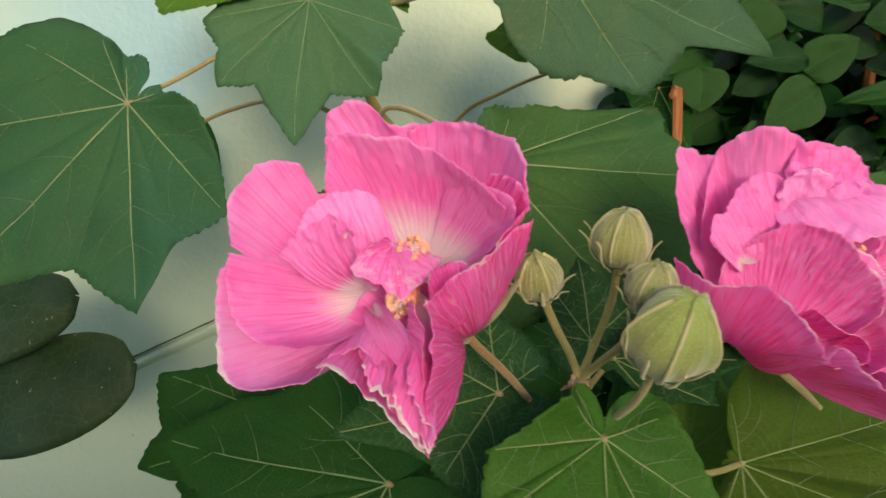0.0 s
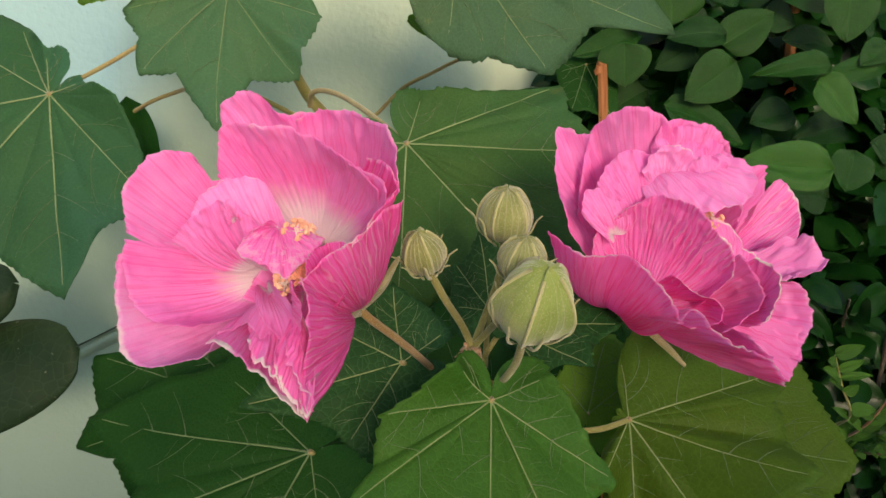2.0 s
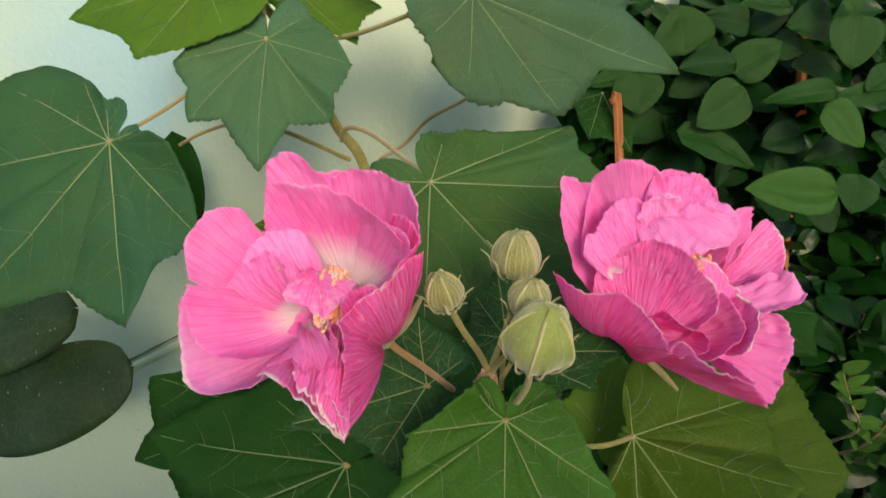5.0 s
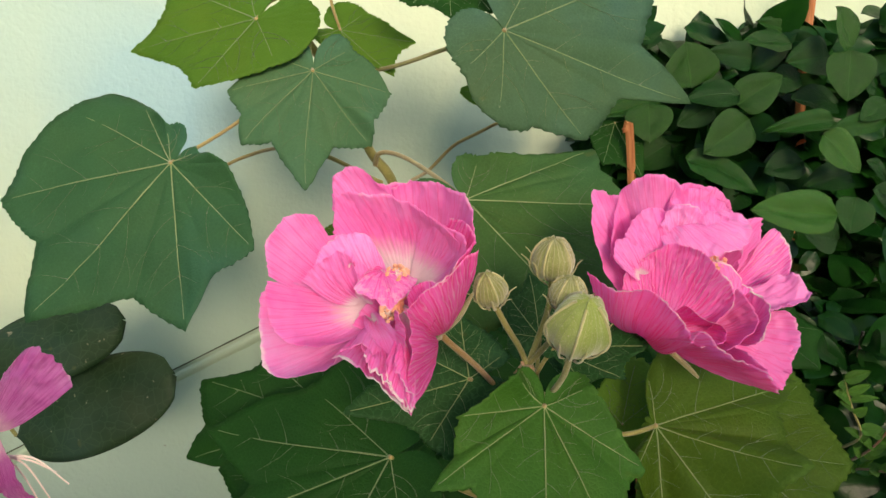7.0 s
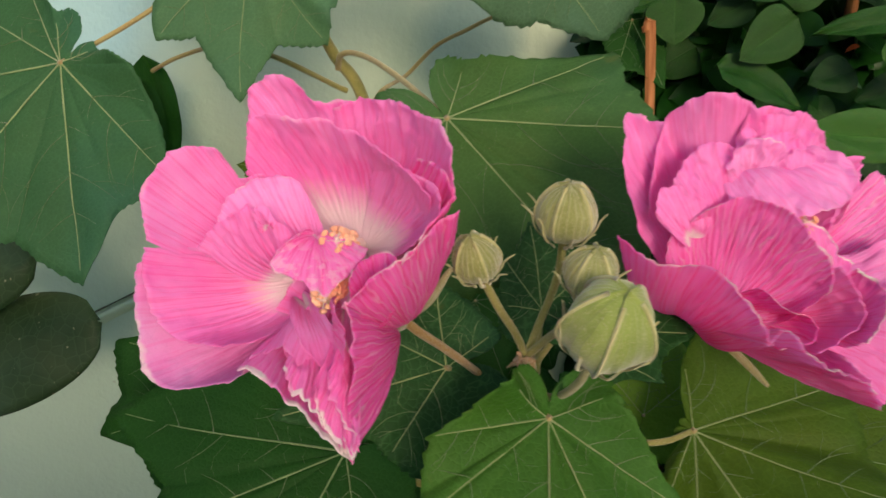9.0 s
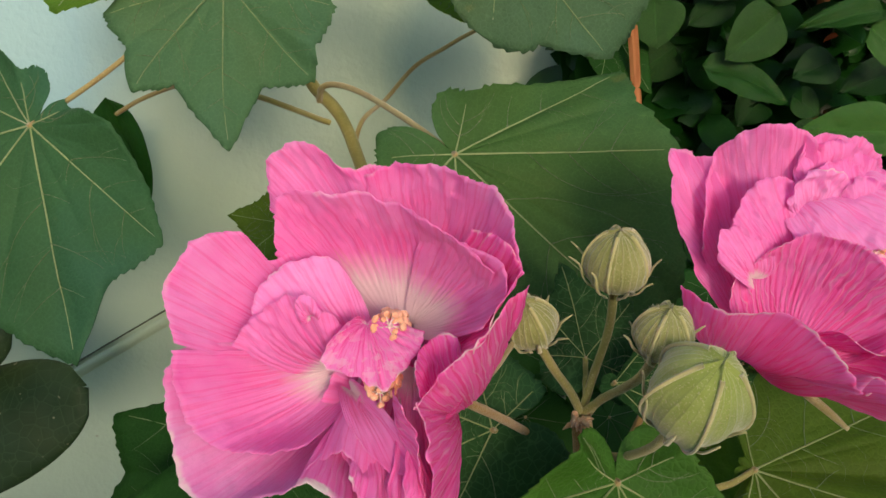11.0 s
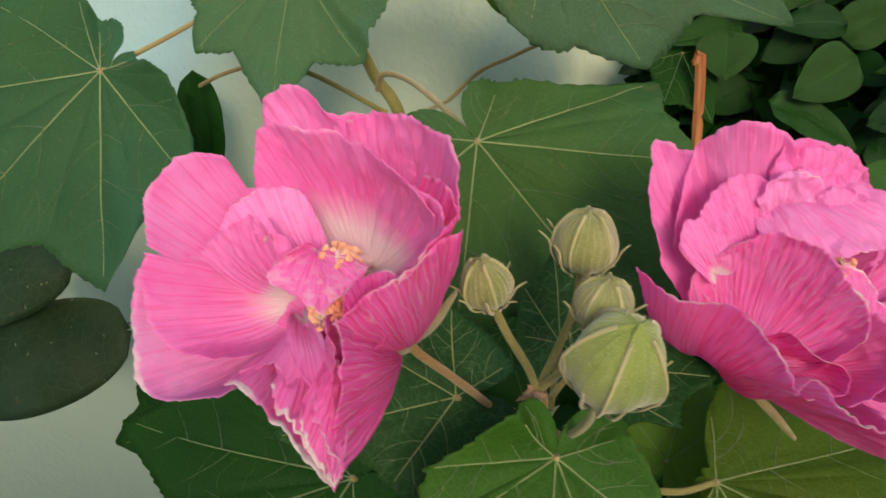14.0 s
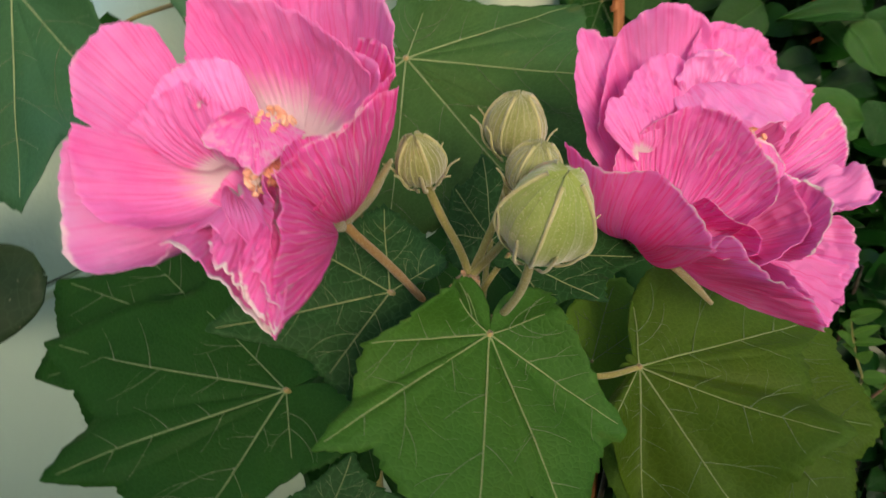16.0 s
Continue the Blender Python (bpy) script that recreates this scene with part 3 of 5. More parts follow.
                    fork = [(bx + math.sin(w2 - side * 0.06 * t) * seg * t, by + math.cos(w2 - side * 0.06 * t) * seg * t) for t in range(7)]
                    fork = [p for p in fork if math.hypot(*p) < 0.94 * R[min(360, int(math.degrees(math.atan2(*p)) + 180))]]
                    if len(fork) > 3:
                        rib(fork, 0.00014, 0.00006)
    # faint rungs between neighbouring main veins
    mains = sorted(q for q in lobes if q[3] != 's')
    for p, q in zip(mains, mains[1:] if dense else ()):
        if q[0] - p[0] > 75:
            continue
        for f in (0.16, 0.23, 0.31, 0.40, 0.50, 0.60):
            if rnd.random() < 0.35:
                continue
            r = min(p[1], q[1]) * f
            mid = (p[0] + q[0]) / 2 + rnd.uniform(-5, 5)
            pts = []
            for k in range(9):
                w = p[0] + (q[0] - p[0]) * k / 8
                bow = 1 + 0.16 * (1 - abs(w - mid) / (q[0] - p[0]) * 2) + 0.05 * noise.noise(Vector((w * 0.3, f * 40, seed)))
                if r * bow > 0.93 * R[int(w) + 180]:
                    continue
                pts.append((math.sin(radians(w)) * r * bow, math.cos(radians(w)) * r * bow))
            cut = rnd.randrange(0, 4)
            pts = pts[cut:] if rnd.random() < 0.5 else pts[:len(pts) - cut]
            if len(pts) > 3:
                rib(pts, 0.00006, 0.00004, False, 0.00040)
    v, f = joined(pieces)
    tagged(part("vein_network", mesh_of("vein_network", v, f), VEIN_SIDE if vein is VEIN else VEIN_DIM, leaf, m), kind="stuff")
    bump_line = [Vector((0, 0, -0.001)), Vector((0, 0, 0.0006)), Vector((0, 0, 0.0014)), Vector((0, 0, 0.0018))]
    v, f = tube_data(bump_line, [0.0015 * min(1, scale), 0.0014 * min(1, scale), 0.0010 * min(1, scale), 0.0003], 9, 0.3, seed)
    part("leaf_hub", mesh_of("leaf_hub", v, f), HUB, leaf, m)
    return leaf


hibiscus = empty_thing("hibiscus_shrub", (0.06, 0.36, 0.0), "green lobed-leaf shrub with two double pink blossoms and four closed buds", "shrub")

LEAVES = dict(
    TL=dict(at=(-0.1610, 0.4020, 1.1750), up=(-0.075, -0.863, 0.500), tip=(-0.647, -0.339, -0.683),
        lobes=[(-150, 0.0178, -0.0, 'r'), (-120, 0.0424, 0.0121, 's'), (-96, 0.0633, -0.0, 's'), (-83, 0.0849, -0.0007, 'p'), (-63, 0.0833, 0.0, 's'), (-48, 0.1118, -0.0056, 'p'), (-29, 0.0902, -0.0, 's'), (0, 0.133, -0.0, 'p'), (19, 0.0978, 0.0, 's'), (40, 0.1142, -0.0, 'p'), (81, 0.0866, 0.0, 'r'), (110, 0.0645, -0.0156, 'r'), (129, 0.0263, -0.0, 'r')]),
    T2=dict(at=(-0.0723, 0.4480, 1.2297), up=(0.079, -0.903, 0.423), tip=(-0.056, -0.427, -0.902),
        lobes=[(-125, 0.0317, -0.0, 'r'), (-72, 0.0574, 0.0085, 'p'), (-52, 0.056, -0.0, 's'), (-40, 0.0648, -0.0102, 'p'), (-17, 0.0577, -0.0, 's'), (0, 0.0876, 0.0039, 'p'), (25, 0.0589, -0.0, 's'), (39, 0.0718, -0.0001, 'p'), (55, 0.057, -0.0, 's'), (73, 0.0602, -0.0014, 'p'), (109, 0.0315, -0.0, 'r')]),
    UR=dict(at=(0.0560, 0.4000, 1.2490), up=(0.255, -0.951, 0.174), tip=(0.581, 0.007, -0.814),
        lobes=[(-114, 0.0543, -0.0, 'r'), (-74, 0.1127, 0.0, 'p'), (-49, 0.0951, -0.0, 's'), (-34, 0.139, -0.0018, 'p'), (-24, 0.0872, -0.0, 's'), (0, 0.087, 0.0011, 'p'), (21, 0.0625, 0.0, 's'), (42, 0.0581, -0.0053, 'r'), (84, 0.0366, -0.0017, 'r')]),
    B=dict(at=(0.0280, 0.3720, 1.1480), up=(-0.071, -0.816, 0.574), tip=(0.618, -0.488, -0.617),
        lobes=[(-122, 0.0277, 0.0064, 'r'), (-74, 0.0882, -0.0083, 'p'), (-62, 0.0842, -0.0, 's'), (-45, 0.0985, -0.0, 'p'), (-21, 0.1050, 0.0, 's'), (-10, 0.1130, 0.0, 's'), (0, 0.1110, -0.0, 'p'), (43, 0.0947, -0.0, 'p'), (87, 0.0672, -0.0, 'p'), (134, 0.0342, -0.0, 'r')]),
    L=dict(at=(-0.0215, 0.3040, 1.0130), up=(0.000, -0.643, 0.766), tip=(-0.924, -0.294, -0.247),
        lobes=[(-77, 0.0358, 0.0, 'r'), (-39, 0.0749, -0.0, 'p'), (-10, 0.0762, -0.0, 's'), (0, 0.1027, 0.0013, 'p'), (13, 0.0792, 0.0, 's'), (34, 0.1111, -0.0013, 'p'), (66, 0.0657, -0.0, 'r')]),
    L2=dict(at=(-0.0580, 0.3600, 1.0080), up=(-0.150, -0.853, 0.500), tip=(-0.930, 0.294, 0.221),
        lobes=[(-54, 0.082, -0.0, 'p'), (-36, 0.0832, -0.0, 's'), (-29, 0.1082, -0.0047, 'p'), (-18, 0.0927, -0.0, 's'), (0, 0.1005, 0.0025, 'p'), (23, 0.0712, 0.0, 'p')]),
    M=dict(at=(0.0240, 0.2690, 1.0730), up=(0.212, -0.791, 0.574), tip=(-0.940, -0.326, -0.102),
        lobes=[(-40, 0.0391, -0.0028, 'p'), (0, 0.0668, 0.0025, 'p'), (44, 0.0426, -0.0, 'p'), (101, 0.0348, -0.0, 'p'), (161, 0.025, -0.0, 'r')]),
    C=dict(at=(0.0570, 0.2310, 1.0740), up=(0.166, -0.621, 0.766), tip=(-0.107, -0.784, -0.612),
        lobes=[(-110, 0.0197, 0.0126, 'r'), (-59, 0.0513, 0.0051, 'p'), (-51, 0.0487, -0.0, 's'), (-25, 0.0669, -0.0, 'p'), (-18, 0.0506, -0.0, 's'), (0, 0.0746, -0.0, 'p'), (36, 0.0539, -0.0, 's'), (46, 0.0678, 0.0017, 'p'), (53, 0.0492, -0.0, 's'), (73, 0.0413, 0.0017, 'p'), (106, 0.0163, 0.0181, 'r')]),
    R=dict(at=(0.1170, 0.2620, 1.0470), up=(-0.062, -0.704, 0.707), tip=(0.878, -0.375, -0.297),
        lobes=[(-138, 0.0045, -0.0, 's'), (-129, 0.0146, -0.0, 's'), (-117, 0.0291, -0.0, 'r'), (-100, 0.0464, 0.0, 's'), (-45, 0.0825, -0.0119, 'p'), (-33, 0.0616, -0.0, 's'), (-18, 0.0623, -0.0, 's'), (0, 0.0692, 0.0259, 'p'), (34, 0.0756, -0.0, 'p'), (63, 0.0503, -0.0165, 'p'), (93, 0.0311, 0.0116, 'r'), (109, 0.0164, -0.0, 's'), (113, 0.0053, -0.0, 's')]),
    R2=dict(at=(0.1670, 0.3000, 1.0160), up=(-0.123, -0.696, 0.707), tip=(0.953, -0.282, -0.112),
        lobes=[(-49, 0.0597, 0.0, 'p'), (-33, 0.0552, -0.0, 's'), (0, 0.065, 0.0019, 'p'), (16, 0.058, -0.0, 's'), (37, 0.0689, -0.0, 'p'), (85, 0.0642, 0.0, 'p')]),
    Y2=dict(at=(-0.1130, 0.4700, 1.2670), up=(-0.133, -0.754, 0.643), tip=(-0.559, -0.478, -0.677),
        lobes=[(-56, 0.0478, -0.0, 'r'), (0, 0.0691, -0.0001, 'p'), (47, 0.0932, -0.0012, 'p'), (90, 0.0888, -0.0, 'p'), (129, 0.0529, -0.0, 'r')]),
    Y1=dict(at=(-0.0580, 0.5000, 1.2590), up=(0.000, -0.766, 0.643), tip=(0.958, -0.183, -0.219),
        lobes=[(-56, 0.0249, -0.0, 'r'), (0, 0.0595, 0.0006, 'p'), (32, 0.0607, -0.0, 'p'), (50, 0.0395, -0.0, 'p'), (143, 0.0209, -0.0, 'r')]),
    D1=dict(at=(0.1740, 0.6200, 1.1740), up=(0.000, -0.766, 0.643), tip=(0.265, -0.620, -0.739),
        lobes=[(-84, 0.0329, 0.0, 'p'), (0, 0.0642, -0.0, 'p'), (36, 0.0486, -0.0, 'p'), (88, 0.0267, -0.0, 'r')]),
    N1=dict(at=(0.0660, 0.2620, 1.0900), up=(-0.242, -0.520, 0.819), tip=(0.951, -0.293, 0.096),
        lobes=[(-69, 0.0025, -0.0, 's'), (-57, 0.0189, 0.0, 's'), (-49, 0.031, -0.0, 'r'), (0, 0.0457, 0.0002, 'p'), (31, 0.0409, 0.0044, 'p'), (54, 0.0282, -0.0, 'p'), (89, 0.0041, -0.0, 's')]),
    N2=dict(at=(0.0620, 0.2850, 1.0880), up=(0.000, -0.766, 0.643), tip=(-0.068, 0.641, 0.764),
        lobes=[(-76, 0.0162, -0.0, 'r'), (-28, 0.0269, 0.0, 'p'), (0, 0.0383, 0.0, 'p'), (52, 0.0294, 0.0, 'p'), (125, 0.0212, 0.0, 'r')]),
    K=dict(at=(-0.0040, 0.2600, 0.9710), up=(0.000, -0.766, 0.643), tip=(0.353, 0.601, 0.717),
        lobes=[(-85, 0.0267, -0.0, 'p'), (0, 0.0368, 0.0, 'p'), (47, 0.0387, -0.0, 'p')]),
    G=dict(at=(0.1090, 0.3000, 1.0300), up=(0.000, -0.766, 0.643), tip=(0.339, 0.605, 0.721),
        lobes=[(-56, 0.0215, -0.0, 'r'), (0, 0.0436, 0.0, 'r'), (35, 0.0287, -0.0, 'r')]),
    DB=dict(at=(-0.0580, 0.4200, 1.1100), up=(0.000, -0.766, 0.643), tip=(-0.956, 0.189, 0.225),
        lobes=[(-56, 0.0236, -0.0, 'p'), (0, 0.0301, 0.0, 'p'), (62, 0.0222, -0.0, 'p')]),
    TD=dict(at=(0.0250, 0.4400, 1.2930), up=(0.000, -0.766, 0.643), tip=(-0.033, -0.642, -0.766),
        lobes=[(-32, 0.0498, -0.0, 'p'), (0, 0.0463, -0.0, 'p'), (37, 0.0429, -0.0, 'p')]),
    Y3=dict(at=(0.0540, 0.5000, 1.2080), up=(0.000, -0.766, 0.643), tip=(-0.990, 0.088, 0.105),
        lobes=[(-52, 0.0153, -0.0, 'r'), (0, 0.0254, -0.0, 'r'), (19, 0.019, -0.0, 'r')]),
)
LOOKS = dict(
    TL=(LEAF_TOP, VEIN_MID), T2=(LEAF_PALE, VEIN_FAINT), UR=(LEAF_GREY, VEIN_FAINT), B=(LEAF_MATT, VEIN_MID), L=(LEAF_SHADED, VEIN_FAINT), L2=(LEAF_SHADED, VEIN_FAINT),
    M=(LEAF_BLUE_SHADED, VEIN), C=(LEAF, VEIN), R=(LEAF_OLIVE, VEIN), R2=(LEAF_OLIVE, VEIN_FAINT), Y2=(LEAF_YOUNG, VEIN_FAINT), Y1=(LEAF_YOUNG, VEIN_FAINT),
    D1=(LEAF_SHADED, VEIN_FAINT), N1=(LEAF_BLUE_SHADED, VEIN), N2=(LEAF_BLUE_SHADED, VEIN), K=(LEAF_BLUE_SHADED, VEIN), Y3=(LEAF_YOUNG, VEIN_FAINT), G=(LEAF_YOUNG, VEIN_FAINT), DB=(LEAF_OLIVE, VEIN_FAINT), TD=(LEAF_SHADED, VEIN_FAINT))
for i, (key, spec) in enumerate(LEAVES.items()):
    mat, vn = LOOKS[key]
    make_leaf(hibiscus, spec["at"], spec["up"], spec["tip"], spec["lobes"], mat, vn, seed=i * 7 + 1, sharp={"T2": -0.20, "TL": -0.12}.get(key, -0.11))

# leaves deep in the shrub, added behind the blossoms, with shade in their colour
rnd = random.Random(4)
FILL = [(-80, 0.05, -0.004, 'p'), (-40, 0.07, -0.006, 'p'), (0, 0.085, -0.01, 'p'), (40, 0.07, -0.006, 'p'), (80, 0.05, -0.004, 'p'), (125, 0.03, 0, 'r'), (-125, 0.03, 0, 'r')]
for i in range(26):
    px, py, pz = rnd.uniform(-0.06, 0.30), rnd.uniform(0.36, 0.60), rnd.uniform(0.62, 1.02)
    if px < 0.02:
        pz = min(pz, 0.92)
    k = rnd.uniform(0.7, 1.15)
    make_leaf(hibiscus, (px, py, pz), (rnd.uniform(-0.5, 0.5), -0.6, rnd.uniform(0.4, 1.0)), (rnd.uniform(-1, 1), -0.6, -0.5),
              [(a, r * k, h, s) for a, r, h, s in FILL], LEAF_SHADED, VEIN_FAINT, seed=200 + i, dense=0)

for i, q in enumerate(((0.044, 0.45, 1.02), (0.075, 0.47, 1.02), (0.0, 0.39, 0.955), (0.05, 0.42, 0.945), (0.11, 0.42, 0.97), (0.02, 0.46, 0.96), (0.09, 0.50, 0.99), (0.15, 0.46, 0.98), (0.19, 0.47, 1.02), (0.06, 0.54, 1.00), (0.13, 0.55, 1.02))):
    make_leaf(hibiscus, q, (rnd.uniform(-0.4, 0.4), -0.7, 0.7), (rnd.uniform(-0.6, 0.6), -0.5, -0.8), [(a, r * 0.62, h, k) for a, r, h, k in FILL], LEAF_SHADED, VEIN_DIM, seed=400 + i, dense=0)

# stems and stalks
NODE = (0.0519, 0.2530, 1.0853)
stalk("main_stem", [(0.06, 0.36, 0.0), (0.07, 0.34, 0.4), (0.062, 0.30, 0.8), (0.058, 0.272, 1.0), (0.0545, 0.258, 1.05), NODE], 0.009, 0.0033, STEM_RUST, hibiscus, "slender green-brown woody stem")
stalk("back_stem", [(0.04, 0.40, 0.0), (0.02, 0.48, 0.5), (0.0, 0.53, 0.95), (-0.022, 0.53, 1.12), (-0.045, 0.528, 1.168), (-0.075, 0.515, 1.235), (-0.10, 0.50, 1.285), (-0.12, 0.49, 1.36)], 0.0058, 0.0022, STEM_GREEN, hibiscus, "slender green-brown woody stem")


def petiole(points, r0=0.0016, r1=0.0012, mat=STEM_GREEN):
    stalk("leaf_stalk", points, r0, r1, mat, hibiscus)


petiole([(-0.0400, 0.524, 1.155), (-0.0365, 0.512, 1.164), (-0.0274, 0.500, 1.1668), (-0.0116, 0.470, 1.1645), (0.0087, 0.420, 1.1575), LEAVES["B"]["at"]], 0.0020, 0.0015, STEM_BROWN)
petiole([(-0.024, 0.545, 1.118), (-0.0155, 0.560, 1.134), (0.0016, 0.600, 1.1400), (0.0241, 0.600, 1.1605), (0.0470, 0.605, 1.1710), (0.0660, 0.600, 1.1800), (0.090, 0.58, 1.190)], 0.0017, 0.0014, STEM_BROWN)
petiole([(-0.0360, 0.533, 1.139), (-0.0422, 0.530, 1.1425), (-0.0556, 0.510, 1.1538), (-0.0693, 0.490, 1.1648), (-0.0816, 0.470, 1.1738), (-0.100, 0.460, 1.190)], 0.0019, 0.0015)
petiole([(-0.076, 0.513, 1.236), (-0.10, 0.46, 1.216), (-0.13, 0.425, 1.193), LEAVES["TL"]["at"]], 0.0015, 0.0012, STEM_BROWN)
petiole([(-0.090, 0.505, 1.262), (-0.08, 0.48, 1.255), LEAVES["T2"]["at"]], 0.0016, 0.0014)
petiole([(-0.072, 0.515, 1.226), (-0.022, 0.47, 1.230), (0.02, 0.42, 1.240), LEAVES["UR"]["at"]], 0.0017, 0.0014)
petiole([(-0.10, 0.50, 1.285), (-0.108, 0.485, 1.278), LEAVES["Y2"]["at"]], 0.0014, 0.0012)
petiole([(-0.065, 0.51, 1.30), (-0.064, 0.505, 1.28), LEAVES["Y1"]["at"]], 0.0013, 0.0011, STEM_BROWN)
petiole([(0.062, 0.285, 1.03), (0.060, 0.262, 1.055), LEAVES["C"]["at"]], 0.0020, 0.0016)
petiole([(0.066, 0.29, 1.02), (0.090, 0.262, 1.042), (0.104, 0.257, 1.046), LEAVES["R"]["at"]], 0.0014, 0.0011)
petiole([(0.055, 0.31, 0.97), (0.01, 0.305, 0.995), LEAVES["L"]["at"]], 0.0019, 0.0015)
petiole([(0.060, 0.285, 1.04), (0.045, 0.278, 1.058), LEAVES["M"]["at"]], 0.0016, 0.0013)
petiole([(0.058, 0.268, 1.075), (0.062, 0.264, 1.084), LEAVES["N1"]["at"]], 0.0012, 0.0010)
petiole([(0.058, 0.268, 1.070), (0.060, 0.278, 1.080), LEAVES["N2"]["at"]], 0.0012, 0.0010)
petiole([(-0.085, 0.515, 1.195), (-0.115, 0.56, 1.172), (-0.150, 0.60, 1.1625), (-0.1746, 0.61, 1.1548), (-0.195, 0.62, 1.1455)], 0.0018, 0.0016, STEM_BROWN)


# ---- buds ----
def make_bud(base, tip, radius, material, bracts, seed, from_points, angular=0.06):
    """A closed bud: five sepals meeting in a point, ribbed, in a cup of narrow bracts, on its stalk."""
    b, t = Vector(base), Vector(tip)
    axis = (t - b)
    length = axis.length
    z = axis.normalized()
    x = z.orthogonal().normalized()
    y = z.cross(x)
    m = Matrix((x, y, z)).transposed().to_4x4()
    m.translation = b
    n, rows = 60, 26

    def shape(s):
        return math.sin(math.pi * min(1.0, s ** 0.88)) ** 0.44

    peak = max(shape(k / 100) for k in range(100))
    verts, uvs = [], []
    for j in range(rows):
        s = j / (rows - 1)
        for i in range(n):
            w = 2 * math.pi * i / n
            five = math.cos(5 * w + seed)
            ridge = max(0.0, five) ** 6
            fine = 0.5 + 0.5 * math.cos(25 * w + seed * 2)
            r = radius * shape(s) / peak * (1 + angular * ridge * math.sin(math.pi * min(1, s + 0.1)) + (0.012 if radius > 0.01 else 0.046) * fine)
            r *= 1 + 0.03 * noise.noise(Vector((math.cos(w) * 2, math.sin(w) * 2, s * 3 + seed)))
            r = max(r, 0.0004)
            verts.append((r * math.cos(w), r * math.sin(w), s * length + 0.0018 * ridge * s ** 5))
            uvs.append((i / n, s))
    faces = grid_faces(n, rows, True) + [tuple(reversed(range(n))), tuple((rows - 1) * n + k for k in range(n))]
    bud = part("flower_bud", mesh_of("flower_bud", verts, faces, uvs), material, hibiscus, m, "closed downy green bud with ribbed sepals")
    # raised seams where the sepals meet
    for k in range(5):
        w = (2 * math.pi * k - seed) / 5
        line = []
        for j in range(2, rows - 1):
            s = j / (rows - 1)
            r = radius * shape(s) / peak * (1 + angular * math.sin(math.pi * min(1, s + 0.1)) + 0.01) + 0.00012
            line.append(Vector((r * math.cos(w), r * math.sin(w), s * length + 0.0012 * s ** 6)))
        part("sepal_seam", mesh_of("sepal_seam", *tube_data(line, (0.00028, 0.00030 + 0.03 * radius), 6)), SEAM, bud, m, "pale raised seam")
    r2 = random.Random(seed * 31 + 2)
    for k in range(bracts):
        w = 2 * math.pi * k / bracts + r2.uniform(-0.15, 0.15)
        long = length * r2.uniform(0.45, 0.72)
        flare = r2.uniform(0.25, 1.0) * (0.25 if radius > 0.01 else 1.0)
        vs = []
        for j in range(10):
            s = j / 9
            zz = long * s - 0.0015
            rr = radius * shape(max(0.02, min(1.0, zz / length + 0.04))) / peak * 1.05 + 0.0005
            rr += radius * flare * max(0.0, s - 0.7) ** 1.5 * 4
            half = 0.00062 * (1 - s) ** 0.5 + 0.00014
            for q in (-1, 0, 1):
                p = Vector((rr * math.cos(w), rr * math.sin(w), zz)) + Vector((-math.sin(w), math.cos(w), 0)) * half * q
                p += Vector((math.cos(w), math.sin(w), 0)) * (0.0004 if q == 0 else 0.0)
                vs.append(p)
        part("bract", mesh_of("bract", vs, grid_faces(3, 10)), SEAM, bud, m, "", 0.0003)
    hairs = []
    for _ in range(420):
        w, s = r2.uniform(0, 2 * math.pi), r2.uniform(0.03, 0.97)
        r = radius * shape(s) / peak * 1.01
        p = Vector((r * math.cos(w), r * math.sin(w), s * length))
        d = Vector((math.cos(w), math.sin(w), r2.uniform(-0.2, 0.9) + 1.5 * max(0.0, s - 0.7))).normalized()
        hairs.append(tube_data([p, p + d * r2.uniform(0.0004, 0.0010)], (0.00006, 0.00003), 3))
    v, f = joined(hairs)
    tagged(part("down", mesh_of("down", v, f), DOWN, bud, m), kind="stuff")
    line = list(from_points) + [tuple(b + z * 0.002)]
    hairs = []
    way = curve_points(line, 24)
    for p, q in zip(way, way[1:]):
        for _ in range(3):
            d = Vector((r2.gauss(0, 1), r2.gauss(0, 1), r2.gauss(0, 1)))
            along = (q - p).normalized()
            d = (d - along * d.dot(along)).normalized()
            a = p.lerp(q, r2.random()) + d * 0.0013
            hairs.append(tube_data([a, a + d * r2.uniform(0.0004, 0.0009)], (0.00006, 0.00003), 3))
    under = stalk("bud_stalk", line, 0.0014, 0.0014, STEM_GREEN, hibiscus, "downy green bud stalk")
    v, f = joined(hairs)
    tagged(part("down", mesh_of("down", v, f), DOWN, under), kind="stuff")
    return bud


make_bud((0.0653, 0.2060, 1.1108), (0.0695, 0.1900, 1.1360), 0.0114, BUD_BIG, 8, 1, [(0.0540, 0.256, 1.072), (0.0600, 0.244, 1.074), (0.0645, 0.222, 1.092)], 0.20)
make_bud((0.0645, 0.2570, 1.1272), (0.0657, 0.2535, 1.1470), 0.0098, BUD, 8, 2, [NODE, (0.0575, 0.2575, 1.097), (0.0630, 0.2580, 1.113)])
make_bud((0.0653, 0.2195, 1.1232), (0.0668, 0.2150, 1.1385), 0.0076, BUD, 8, 3, [NODE, (0.0575, 0.246, 1.095), (0.0630, 0.230, 1.110)])
make_bud((0.0357, 0.2398, 1.1212), (0.0322, 0.2350, 1.1362), 0.0074, BUD, 8, 4, [NODE, (0.0480, 0.249, 1.096), (0.0410, 0.243, 1.110)])


